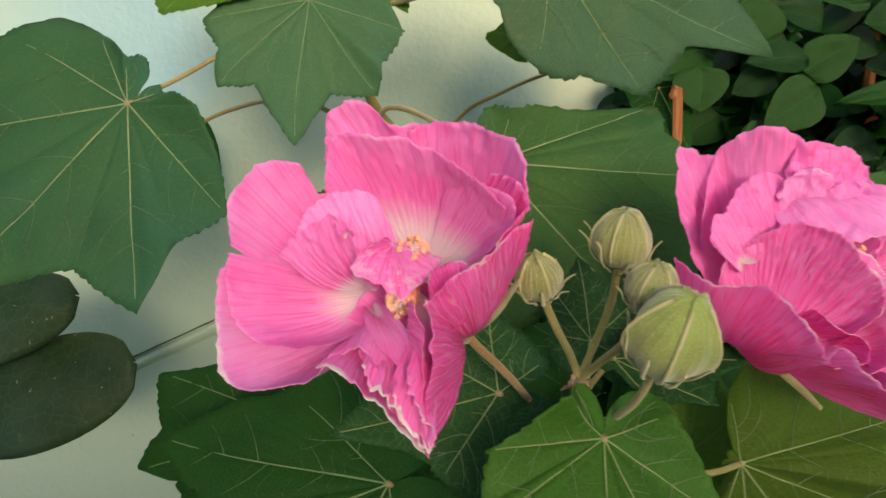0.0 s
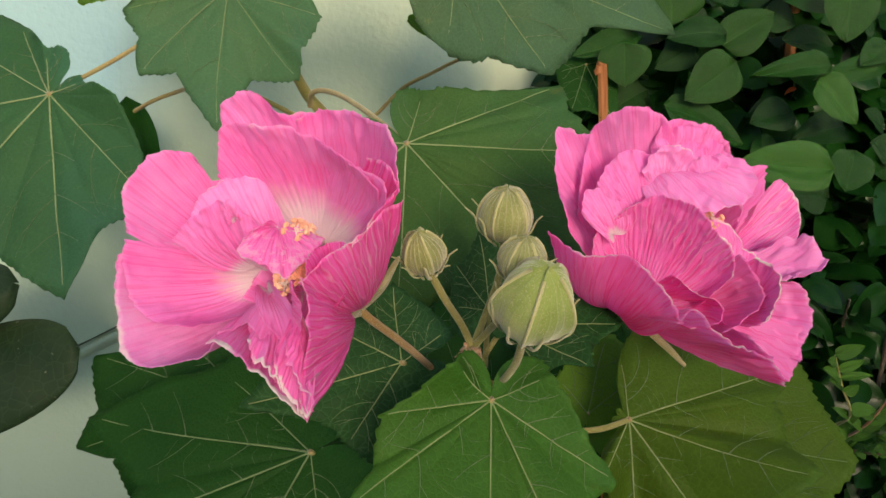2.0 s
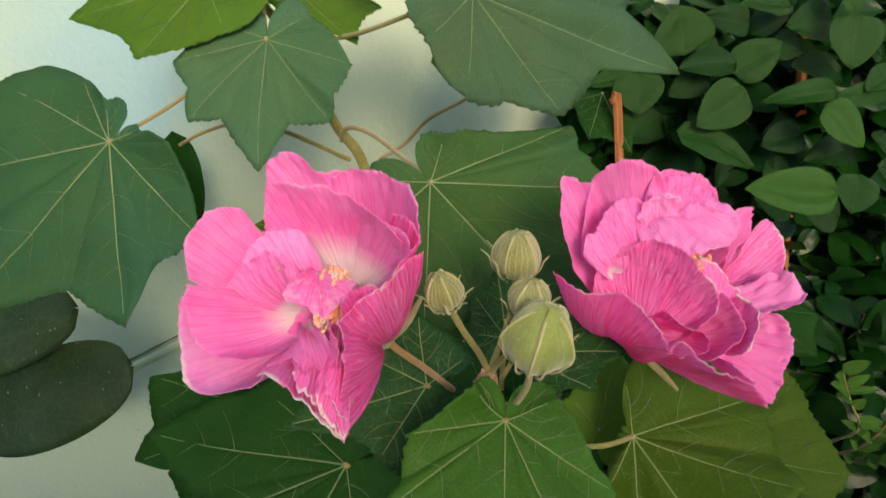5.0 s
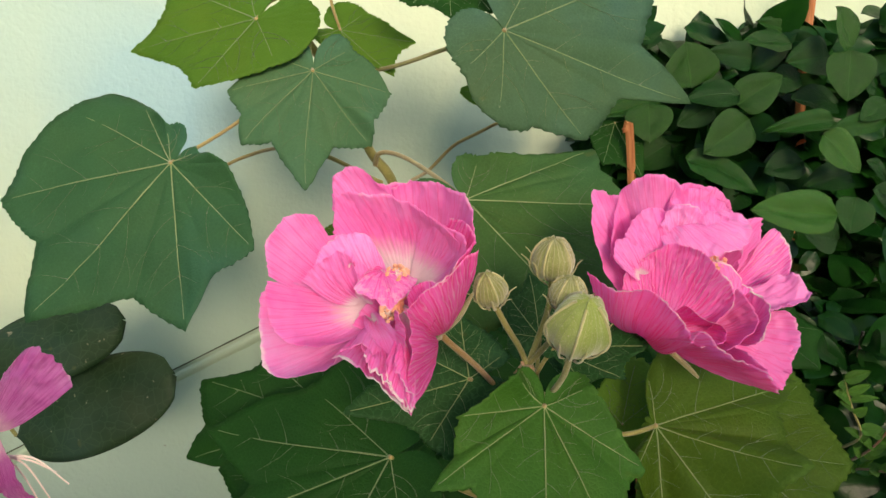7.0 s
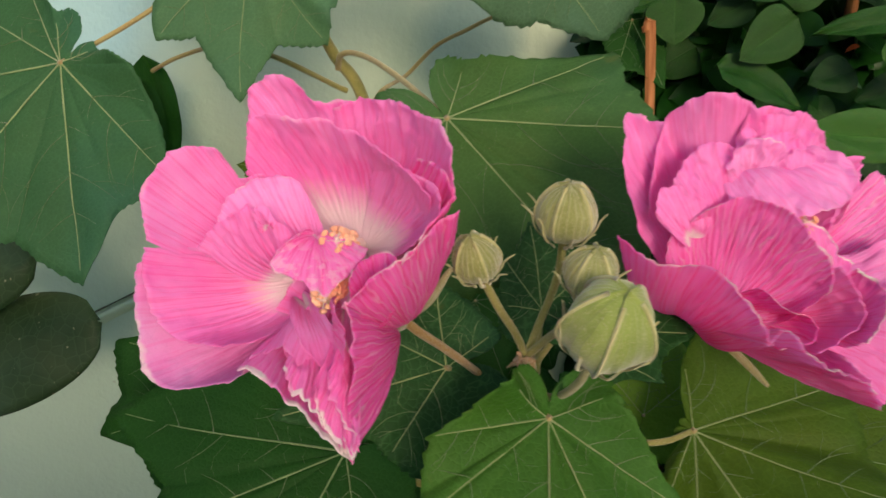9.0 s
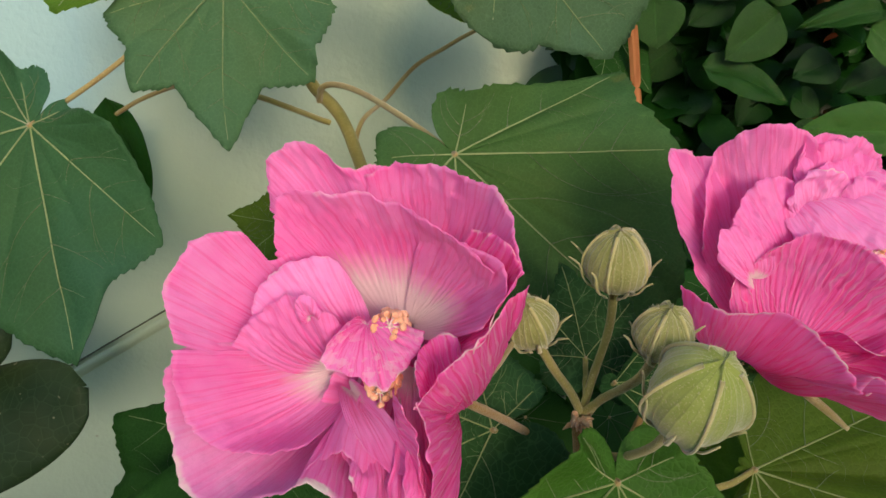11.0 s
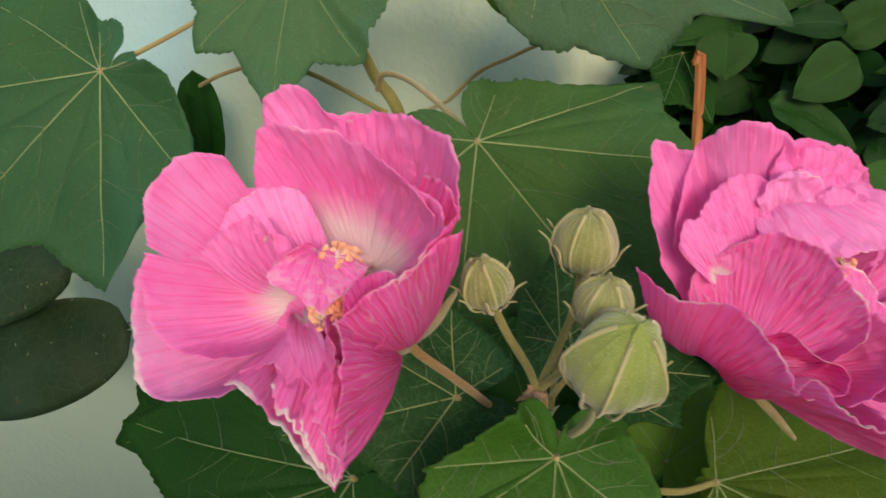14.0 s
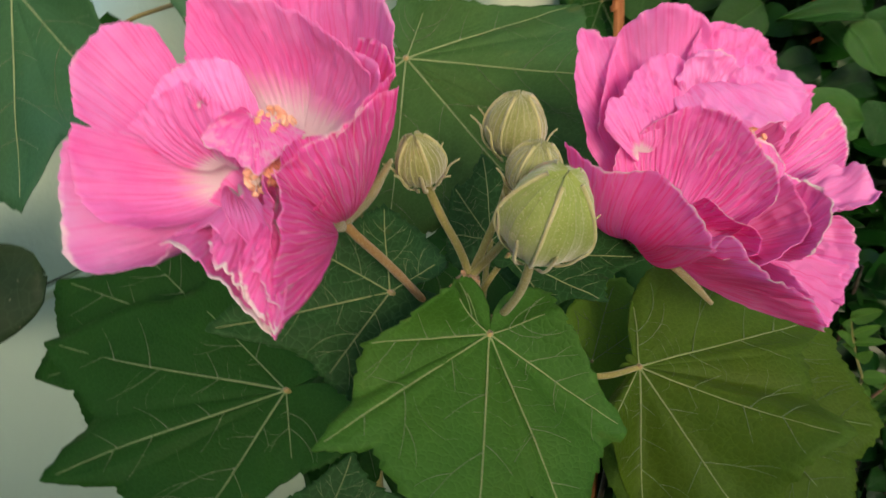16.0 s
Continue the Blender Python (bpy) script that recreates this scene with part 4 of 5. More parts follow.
def scar_cluster():
    """Small dry stipules and scars round the node."""
    r2 = random.Random(9)
    pieces = []
    for k in range(24):
        d = Vector((r2.uniform(-1, 1), r2.uniform(-1.4, 0.2), r2.uniform(-0.4, 0.9))).normalized()
        p = Vector((-0.0015, -0.003, 0)) + d * 0.0015
        q = p + d * r2.uniform(0.0020, 0.0050)
        pieces.append(tube_data([p, (p + q) / 2 + Vector((0, 0, 0.0004)), q], [0.0007, 0.0009, 0.0002], 6))
    v, f = joined(pieces)
    part("stipule_cluster", mesh_of("stipule_cluster", v, f), STIPULE, hibiscus, Matrix.Translation(NODE), "small dry reddish stipules at the node")


scar_cluster()


# ---- blossoms ----
def make_flower(at, stem):
    """The blossom's green cup; petals, stamens and bracts are added under it."""
    v, f = tube_data(curve_points(stem, 6), (0.0014, 0.0016), 10, 0.12)
    c = Vector(at)
    cup = part("flower", mesh_of("flower", [p - c for p in v], f), STEM_RUST, hibiscus, Matrix.Translation(c), "double pink blossom with crumpled silky petals")
    return cup


def petal(flower, base, rim, bulge, mat=PETAL, ruffle=0.0026, seed=0, rim_lip=0.0004, broad=0.6):
    """A thin petal that fans out from its base to a rim through the given points; bulge: how far its middle comes forward."""
    o = Vector(base)
    crumple = 2.0 if ruffle >= 0.003 else 1.0
    line = curve_points(rim, 12)
    run = [0.0]
    for a, b in zip(line, line[1:]):
        run.append(run[-1] + (b - a).length)

    def rim_at(f):
        d = f * run[-1]
        k = 0
        while k < len(run) - 2 and run[k + 1] < d:
            k += 1
        return line[k].lerp(line[k + 1], min(1.0, max(0.0, (d - run[k]) / max(1e-9, run[k + 1] - run[k]))))

    t = rim_at(0.5)
    l, r = line[0], line[-1]
    n = (l - r).cross(t - o).normalized()
    if n.dot(Vector((-0.1, -1.0, 0.45))) < 0:
        n = -n
    ribs = run[-1] / 0.0028
    high = 0.00034 if mat in (PETAL_RIBBED, PETAL_DEEP, PETAL_MOTTLED) else 0.00016
    nu, nv = 121, 30
    verts, uvs = [], []
    for i in range(nu):
        f = i / (nu - 1)
        u = 2 * f - 1
        q = rim_at(f)
        out = (q - o).normalized()
        x = f * run[-1]
        # torn little teeth and notches along the rim
        saw = ((x * 420 + 2.5 * noise.noise(Vector((x * 120, seed, 4)))) % 1.0) - 0.5
        tooth = 0.0003 * saw + 0.0013 * noise.noise(Vector((x * 90, seed * 3.7, 2))) + 0.0016 * noise.noise(Vector((x * 38, seed * 1.9, 6))) + 0.0009 * noise.noise(Vector((x * 420, seed, 5)))
        for j in range(nv):
            v = j / (nv - 1)
            g = v
            p = o + (t - o) * g + (q - t) * (g ** broad) + out * tooth * v ** 5
            arch = math.sin(math.pi * min(1, v ** 0.85)) * bulge * (1 - 0.35 * u * u) * 1.5
            wave = noise.noise(Vector((p.x * 55 + seed * 5.1, p.y * 40, p.z * 55))) * ruffle * (0.3 + 0.8 * v * v)
            fold = (0.5 - abs(noise.noise(Vector((p.x * 95 + seed, p.y * 60, p.z * 95 + seed * 2))))) * ruffle * 0.55 * crumple * (0.2 + 0.8 * v)
            crease = (0.3 - abs(noise.noise(Vector((p.x * 260 + seed, p.z * 260, p.y * 90))))) * 0.0015 * crumple * v
            fan = noise.noise(Vector((u * 6.0 + seed, v * 0.8, seed * 2))) * ruffle * 0.45 * v * v
            edge = noise.noise(Vector((x * 150 + seed, v * 1.2, seed * 3))) * 0.0008 * crumple * v ** 7
            lip = rim_lip * max(0.0, v - 0.88) ** 1.4 * 19 * (0.6 + 0.8 * noise.noise(Vector((x * 60, seed, 8))))
            wander = f * ribs + 1.6 * noise.noise(Vector((u * 2.5 + seed, v * 1.3, seed)))
            ridge = high * math.cos(2 * math.pi * wander) * math.sin(math.pi * min(1.0, 0.12 + 0.85 * v)) * (0.6 + 0.8 * noise.noise(Vector((f * 9 + seed, v * 3, 1.5))))
            p += n * (arch + wave + fold + crease + fan + edge + lip + ridge)
            verts.append(p - WORLD[flower.name].translation)
            uvs.append((f * min(1.6, run[-1] / 0.045), v))
    faces = [(i * nv + j, (i + 1) * nv + j, (i + 1) * nv + j + 1, i * nv + j + 1) for i in range(nu - 1) for j in range(nv - 1)]
    return part("petal", mesh_of("petal", verts, faces, uvs), mat, flower, Matrix.Translation(WORLD[flower.name].translation), "", 0.0002)


def stamens(flower, base, top, count, seed, spread=0.006, reach=0.55):
    """The pale column of joined filaments, with orange anthers all round its upper part."""
    o, t = Vector(base), Vector(top)
    c = WORLD[flower.name].translation
    line = [o.lerp(t, k / 9) - c for k in range(10)]
    v, f = tube_data(line, (0.0024, 0.0012), 10, 0.1)
    column = part("stamen_column", mesh_of("stamen_column", v, f), FILAMENT, flower, Matrix.Translation(c), "pale stamen column")
    r2 = random.Random(seed)
    axis = (t - o).normalized()
    heads, threads = [], []
    for k in range(count):
        s = r2.uniform(reach, 1.02)
        d = Vector((r2.gauss(0, 1), r2.gauss(0, 1), r2.gauss(0, 1)))
        d = (d - axis * d.dot(axis) * 0.8).normalized()
        p = o.lerp(t, s) - c
        q = p + d * r2.uniform(0.5, 1.0) * spread
        threads.append(tube_data([p, q], (0.0002, 0.00015), 4))
        w = d.orthogonal().normalized() * 0.0011
        heads.append(tube_data([q - w, q - w * 0.5, q + w * 0.5, q + w], [0.0004, 0.0008, 0.0008, 0.0004], 7))
    v, f = joined(threads)
    tagged(part("filament_tuft", mesh_of("filament_tuft", v, f), FILAMENT, flower, Matrix.Translation(c)), kind="stuff")
    v, f = joined(heads)
    tagged(part("anther_tuft", mesh_of("anther_tuft", v, f), ANTHER, flower, Matrix.Translation(c), "crowded orange anthers"), kind="stuff")


def sepal(flower, base, mid, tip, width, name="sepal"):
    """A narrow pointed green sepal or bract lying on the outside of the blossom."""
    line = curve_points([base, mid, tip], 7)
    c = WORLD[flower.name].translation
    n = len(line)
    d = (Vector(tip) - Vector(base)).normalized()
    w = d.cross(Vector((0.5, -0.8, -0.2))).normalized()
    nn = w.cross(d)
    verts = []
    for i, p in enumerate(line):
        s = i / (n - 1)
        half = width * (math.sin(math.pi * (0.18 + 0.82 * s)) ** 0.8 + 0.02)
        for q in (-1, -0.5, 0, 0.5, 1):
            verts.append(p - c + w * half * q + nn * (0.0012 * (1 - q * q)))
    part(name, mesh_of(name, verts, grid_faces(5, n), [(q, i / n) for i in range(n) for q in (0, .25, .5, .75, 1)]), BRACT, flower, Matrix.Translation(c), "", 0.0006)


left = make_flower((0.0110, 0.2350, 1.1090), [(0.036, 0.270, 1.070), (0.026, 0.252, 1.088), (0.0125, 0.2350, 1.1075), (0.008, 0.236, 1.114)])


def lp(name, *spec, **more):
    mats = LEFT_LOOK.get(name, (PETAL, 0.0022, 0.55))
    petal(left, *spec, mat=mats[0], ruffle=mats[1], broad=mats[2], seed=len(left.children) * 1.37 + 0.5, **more)


LEFT_LOOK = {"upper_front": (PETAL_PALE_THROAT, 0.0016, 0.42), "right_inner": (PETAL_PALE_THROAT, 0.0018, 0.5), "right_outer": (PETAL_DEEP, 0.0016, 0.75), "right_lower": (PETAL_DEEP, 0.0020, 0.95),
             "left_back": (PETAL_LILAC, 0.0022, 0.5), "left_lower": (PETAL_THROAT, 0.0012, 0.55), "left_upper": (PETAL, 0.0016, 0.55), "small_back": (PETAL_PALE, 0.0010, 0.5),
             "small_swirl": (PETAL, 0.0016, 0.5), "swirl_curl": (PETAL, 0.0012, 0.6), "small_front": (PETAL_MOTTLED, 0.0019, 0.7), "right_blade": (PETAL_DEEP, 0.0012, 0.75), "inner_tongue": (PETAL, 0.0014, 0.6), "bottom_fold": (PETAL_WORN, 0.0022, 0.6), "inner_fold": (PETAL, 0.0024, 0.6), "lower_back": (PETAL, 0.0012, 0.6), "pleat": (PETAL_WORN, 0.0030, 0.7), "tip_fill": (PETAL_WORN, 0.0024, 0.7), "tip_lip": (PETAL_WORN, 0.0024, 0.7),
             "inner_edge": (PETAL_RIBBED, 0.0018, 0.6), "throat_back": (PETAL_PALE, 0.002, 0.4), "right_wall": (PETAL_DEEP, 0.0016, 0.42), "throat_low": (PETAL_THROAT, 0.001, 0.4)}
lp("upper_back_left", (-0.0058, 0.2490, 1.1366), [(-0.0371, 0.2590, 1.1643), (-0.0353, 0.2580, 1.1794), (-0.0248, 0.2540, 1.1847), (-0.0133, 0.2490, 1.1778), (-0.0034, 0.2460, 1.1777)], -0.003)
lp("upper_back_right", (0.0015, 0.2460, 1.1348), [(-0.0088, 0.2460, 1.1755), (0.0027, 0.2400, 1.1792), (0.0158, 0.2300, 1.1771), (0.0259, 0.2170, 1.1742), (0.0273, 0.2060, 1.1572)], -0.004)
lp("upper_front", (-0.0039, 0.2450, 1.1303), [(-0.0343, 0.2400, 1.1562), (-0.0333, 0.2370, 1.1705), (-0.0290, 0.2350, 1.1755), (-0.0122, 0.2310, 1.1747), (0.0023, 0.2250, 1.1705), (0.0125, 0.2170, 1.1639), (0.0212, 0.2090, 1.1578)], -0.003)
lp("right_inner", (0.0005, 0.2400, 1.1314), [(0.0063, 0.2260, 1.1679), (0.0144, 0.2170, 1.1633), (0.0225, 0.2085, 1.1597), (0.0224, 0.2050, 1.1529), (0.0151, 0.2010, 1.1465)], -0.002)
lp("right_wall", (0.0031, 0.2420, 1.1190), [(0.0171, 0.2180, 1.1650), (0.0245, 0.2090, 1.1642), (0.0274, 0.2055, 1.1582), (0.0209, 0.2010, 1.1519), (0.0129, 0.1965, 1.1429)], -0.002)
lp("throat_back", (-0.0084, 0.2520, 1.1235), [(-0.0358, 0.2520, 1.1511), (-0.0174, 0.2530, 1.1645), (0.0106, 0.2480, 1.1538)], -0.003)
lp("throat_low", (-0.0004, 0.2360, 1.1097), [(-0.0270, 0.2270, 1.1182), (-0.0142, 0.2330, 1.1307), (0.0104, 0.2260, 1.1276)], -0.002)
lp("left_upper", (-0.0199, 0.2380, 1.1252), [(-0.0614, 0.2220, 1.1428), (-0.0608, 0.2260, 1.1563), (-0.0543, 0.2300, 1.1663), (-0.0429, 0.2350, 1.1670), (-0.0392, 0.2390, 1.1573), (-0.0304, 0.2410, 1.1560)], -0.004)
lp("left_back", (-0.0196, 0.2380, 1.1163), [(-0.0609, 0.2240, 1.1401), (-0.0650, 0.2210, 1.1335), (-0.0652, 0.2170, 1.1184), (-0.0630, 0.2130, 1.1049), (-0.0530, 0.2090, 1.1002), (-0.0354, 0.2020, 1.1075), (-0.0285, 0.2000, 1.1162)], -0.003)
lp("left_lower", (-0.0188, 0.2360, 1.1213), [(-0.0614, 0.2210, 1.1408), (-0.0616, 0.2170, 1.1287), (-0.0574, 0.2140, 1.1192), (-0.0451, 0.2110, 1.1145), (-0.0302, 0.2080, 1.1164)], -0.004)
lp("lower_back", (-0.0011, 0.2260, 1.1247), [(-0.0226, 0.2060, 1.1168), (-0.0144, 0.1940, 1.1069), (-0.0029, 0.1840, 1.0978), (0.0026, 0.1910, 1.1027), (0.0087, 0.2120, 1.1095)], -0.002)
lp("bottom_fold", (-0.0141, 0.2260, 1.1165), [(-0.0315, 0.1940, 1.1156), (-0.0239, 0.1900, 1.1142), (-0.0160, 0.1850, 1.1082), (-0.0083, 0.1800, 1.1024), (-0.0014, 0.1770, 1.0974)], -0.002)
lp("inner_fold", (-0.0162, 0.2260, 1.1165), [(-0.0269, 0.2020, 1.1151), (-0.0199, 0.1980, 1.1179), (-0.0134, 0.1920, 1.1136), (-0.0075, 0.1850, 1.1064), (-0.0042, 0.1810, 1.1003)], 0.003)
lp("inner_edge", (-0.0056, 0.2150, 1.1218), [(-0.0031, 0.1930, 1.1340), (-0.0022, 0.1890, 1.1258), (-0.0017, 0.1850, 1.1159), (-0.0034, 0.1810, 1.1041), (0.0009, 0.1790, 1.0999)], 0.002)
lp("right_lower", (0.0095, 0.2290, 1.1075), [(-0.0027, 0.1890, 1.1366), (-0.0018, 0.1865, 1.1266), (-0.0014, 0.1830, 1.1147), (-0.0015, 0.1790, 1.1050), (-0.0010, 0.1765, 1.0972)], 0.002)
lp("tip_fill", (-0.0049, 0.2040, 1.1171), [(-0.0122, 0.1885, 1.1059), (-0.0073, 0.1835, 1.1016), (-0.0020, 0.1790, 1.0984), (0.0007, 0.1815, 1.1019), (0.0016, 0.1880, 1.1089)], 0.002)
lp("tip_lip", (-0.0052, 0.1960, 1.1139), [(-0.0064, 0.1870, 1.1085), (-0.0035, 0.1815, 1.1035), (-0.0009, 0.1765, 1.0984), (0.0014, 0.1790, 1.1018)], 0.003)
lp("pleat", (-0.0150, 0.2150, 1.1180), [(-0.0200, 0.1925, 1.1150), (-0.0165, 0.1875, 1.1122), (-0.0120, 0.1835, 1.1088), (-0.0085, 0.1810, 1.1052)], 0.001)
lp("pleat", (-0.0070, 0.2050, 1.1190), [(-0.0112, 0.1855, 1.1130), (-0.0082, 0.1820, 1.1080), (-0.0052, 0.1790, 1.1030), (-0.0026, 0.1770, 1.0990)], 0.001)
lp("pleat", (-0.0035, 0.2000, 1.1200), [(-0.0062, 0.1845, 1.1180), (-0.0046, 0.1810, 1.1120), (-0.0029, 0.1785, 1.1060), (-0.0012, 0.1762, 1.1000)], 0.001)
lp("right_outer", (0.0112, 0.2300, 1.1120), [(0.0273, 0.2050, 1.1554), (0.0209, 0.2010, 1.1526), (0.0137, 0.1970, 1.1464), (0.0033, 0.1915, 1.1394), (-0.0030, 0.1890, 1.1355)], 0.004)
lp("small_back", (-0.0137, 0.2320, 1.1309), [(-0.0409, 0.2260, 1.1463), (-0.0385, 0.2280, 1.1516), (-0.0322, 0.2300, 1.1565), (-0.0254, 0.2310, 1.1584), (-0.0185, 0.2310, 1.1563), (-0.0137, 0.2300, 1.1477), (-0.0100, 0.2280, 1.1386)], 0.002)
lp("small_swirl", (-0.0218, 0.2260, 1.1291), [(-0.0470, 0.2235, 1.1404), (-0.0418, 0.2230, 1.1467), (-0.0345, 0.2215, 1.1515), (-0.0276, 0.2190, 1.1539), (-0.0232, 0.2160, 1.1508), (-0.0186, 0.2160, 1.1478), (-0.0156, 0.2170, 1.1431)], 0.002)
lp("swirl_curl", (-0.0251, 0.2175, 1.1475), [(-0.0287, 0.2165, 1.1472), (-0.0290, 0.2155, 1.1512), (-0.0269, 0.2155, 1.1543), (-0.0237, 0.2150, 1.1533), (-0.0217, 0.2150, 1.1500)], 0.001)
lp("right_blade", (0.0025, 0.2060, 1.1210), [(-0.0008, 0.1935, 1.1356), (-0.0014, 0.1960, 1.1390), (0.0012, 0.2080, 1.1400), (0.0054, 0.2140, 1.1406), (0.0098, 0.2120, 1.1397), (0.0113, 0.2080, 1.1349), (0.0102, 0.2040, 1.1289)], 0.002)
lp("inner_tongue", (-0.0180, 0.2240, 1.1208), [(-0.0194, 0.2080, 1.1211), (-0.0142, 0.1980, 1.1182), (-0.0073, 0.1920, 1.1148), (-0.0029, 0.1900, 1.1141), (-0.0033, 0.1950, 1.1190), (-0.0073, 0.2040, 1.1222), (-0.0126, 0.2160, 1.1219)], 0.002)
lp("small_front", (-0.0115, 0.2155, 1.1444), [(-0.0161, 0.2120, 1.1459), (-0.0207, 0.2100, 1.1435), (-0.0226, 0.2080, 1.1394), (-0.0182, 0.2060, 1.1368), (-0.0129, 0.2060, 1.1336), (-0.0093, 0.2060, 1.1310), (-0.0047, 0.2070, 1.1345), (-0.0010, 0.2100, 1.1381), (0.0016, 0.2150, 1.1406), (-0.0044, 0.2170, 1.1414)], 0.0004)
stamens(left, (-0.003, 0.247, 1.128), (-0.0100, 0.2100, 1.1285), 170, 3, 0.0042, 0.60)
stamens(left, (-0.002, 0.246, 1.131), (-0.0060, 0.2145, 1.1435), 120, 5, 0.0042, 0.72)
sepal(left, (0.0115, 0.2345, 1.1100), (0.0190, 0.2260, 1.1200), (0.0258, 0.2195, 1.1330), 0.0022)
sepal(left, (0.0105, 0.2330, 1.1085), (0.0100, 0.2270, 1.1110), (0.0120, 0.2210, 1.1170), 0.002)

right = make_flower((0.1080, 0.2590, 1.0970), [(0.076, 0.278, 1.055), (0.086, 0.270, 1.082), (0.1060, 0.2600, 1.0960), (0.112, 0.260, 1.102)])


def rp(name, *spec, **more):
    mats = RIGHT_LOOK.get(name, (PETAL, 0.0030, 0.55))
    petal(right, *spec, mat=mats[0], ruffle=mats[1], broad=mats[2], seed=len(right.children) * 1.91 + 20.5, **more)


RIGHT_LOOK = {"top_left": (PETAL, 0.0022, 0.5), "left_outer": (PETAL, 0.0022, 0.55), "top_right": (PETAL, 0.0032, 0.5), "calyx_side": (PETAL_OUTER, 0.0014, 0.5), "lower_outer": (PETAL_OUTER, 0.0022, 0.5),
              "fan_front": (PETAL_RIBBED, 0.0018, 0.42), "inner_fold": (PETAL, 0.0026, 0.5), "inner_deep": (PETAL_DEEP, 0.0026, 0.5), "inner_lip": (PETAL_RIBBED, 0.0026, 0.5), "right_far": (PETAL_PALE, 0.0032, 0.55),
              "right_fan": (PETAL_RIBBED, 0.0022, 0.6), "top_far": (PETAL, 0.0030, 0.5), "crumple_back": (PETAL, 0.0036, 0.5), "crumple_front": (PETAL, 0.0032, 0.5), "ruffle": (PETAL_PALE, 0.0034, 0.5), "dome": (PETAL, 0.0030, 0.5), "flap": (PETAL_PALE, 0.0030, 0.5), "side_lobe": (PETAL, 0.0020, 0.5), "mid_flap": (PETAL_WORN, 0.0014, 0.5), "inner_torn": (PETAL_WORN, 0.0018, 0.6), "bottom_right": (PETAL, 0.0030, 0.55)}
rp("left_outer", (0.1090, 0.2620, 1.1047), [(0.0875, 0.2490, 1.1320), (0.0849, 0.2580, 1.1503), (0.0851, 0.2680, 1.1654), (0.0886, 0.2680, 1.1670), (0.0966, 0.2620, 1.1652)], 0.002)
rp("top_left", (0.1157, 0.2620, 1.1118), [(0.0915, 0.2560, 1.1371), (0.0971, 0.2620, 1.1644), (0.1037, 0.2550, 1.1734), (0.1126, 0.2500, 1.1758), (0.1210, 0.2500, 1.1729), (0.1244, 0.2500, 1.1664)], -0.002)
rp("top_right", (0.1249, 0.2620, 1.1116), [(0.1172, 0.2510, 1.1633), (0.1213, 0.2520, 1.1694), (0.1294, 0.2540, 1.1707), (0.1387, 0.2560, 1.1681), (0.1460, 0.2570, 1.1606), (0.1482, 0.2570, 1.1488)], -0.003)
rp("top_far", (0.1289, 0.2600, 1.1121), [(0.1406, 0.2560, 1.1536), (0.1502, 0.2580, 1.1504), (0.1539, 0.2560, 1.1400), (0.1504, 0.2500, 1.1302)], -0.003)
rp("crumple_back", (0.1282, 0.2540, 1.1437), [(0.1161, 0.2510, 1.1578), (0.1190, 0.2530, 1.1646), (0.1268, 0.2540, 1.1678), (0.1361, 0.2550, 1.1665), (0.1437, 0.2550, 1.1597), (0.1492, 0.2530, 1.1526)], 0.002)
rp("crumple_front", (0.1331, 0.2510, 1.1459), [(0.1174, 0.2480, 1.1578), (0.1225, 0.2490, 1.1624), (0.1308, 0.2500, 1.1630), (0.1392, 0.2510, 1.1591), (0.1461, 0.2490, 1.1522)], 0.002)
rp("dome", (0.1138, 0.2460, 1.1348), [(0.0938, 0.2450, 1.1420), (0.0968, 0.2470, 1.1528), (0.1015, 0.2480, 1.1591), (0.1088, 0.2490, 1.1614), (0.1168, 0.2490, 1.1585), (0.1235, 0.2470, 1.1524)], 0.002)
rp("ruffle", (0.1210, 0.2480, 1.1500), [(0.1120, 0.2440, 1.1540), (0.1150, 0.2450, 1.1598), (0.1215, 0.2460, 1.1622), (0.1285, 0.2460, 1.1596), (0.1310, 0.2450, 1.1550)], 0.001)
rp("ruffle", (0.1370, 0.2470, 1.1470), [(0.1280, 0.2440, 1.1520), (0.1310, 0.2450, 1.1575), (0.1375, 0.2460, 1.1588), (0.1440, 0.2460, 1.1545), (0.1460, 0.2440, 1.1500)], 0.001)
rp("flap", (0.1212, 0.2520, 1.1537), [(0.1140, 0.2400, 1.1408), (0.1215, 0.2340, 1.1388), (0.1304, 0.2310, 1.1409), (0.1395, 0.2320, 1.1422), (0.1472, 0.2360, 1.1443), (0.1515, 0.2420, 1.1491), (0.1509, 0.2490, 1.1541)], 0.002)
rp("side_lobe", (0.1024, 0.2430, 1.1316), [(0.0951, 0.2400, 1.1347), (0.0905, 0.2400, 1.1399), (0.0911, 0.2420, 1.1457), (0.0951, 0.2430, 1.1478), (0.1013, 0.2430, 1.1464), (0.1068, 0.2410, 1.1433)], 0.002)
rp("mid_flap", (0.1423, 0.2320, 1.1223), [(0.1329, 0.2360, 1.1374), (0.1389, 0.2370, 1.1365), (0.1450, 0.2370, 1.1318), (0.1470, 0.2350, 1.1272), (0.1497, 0.2320, 1.1254)], 0.001)
rp("inner_torn", (0.1448, 0.2240, 1.1088), [(0.1423, 0.2160, 1.1288), (0.1453, 0.2130, 1.1276), (0.1477, 0.2090, 1.1247), (0.1482, 0.2080, 1.1188), (0.1469, 0.2090, 1.1137), (0.1458, 0.2110, 1.1094)], -0.001)
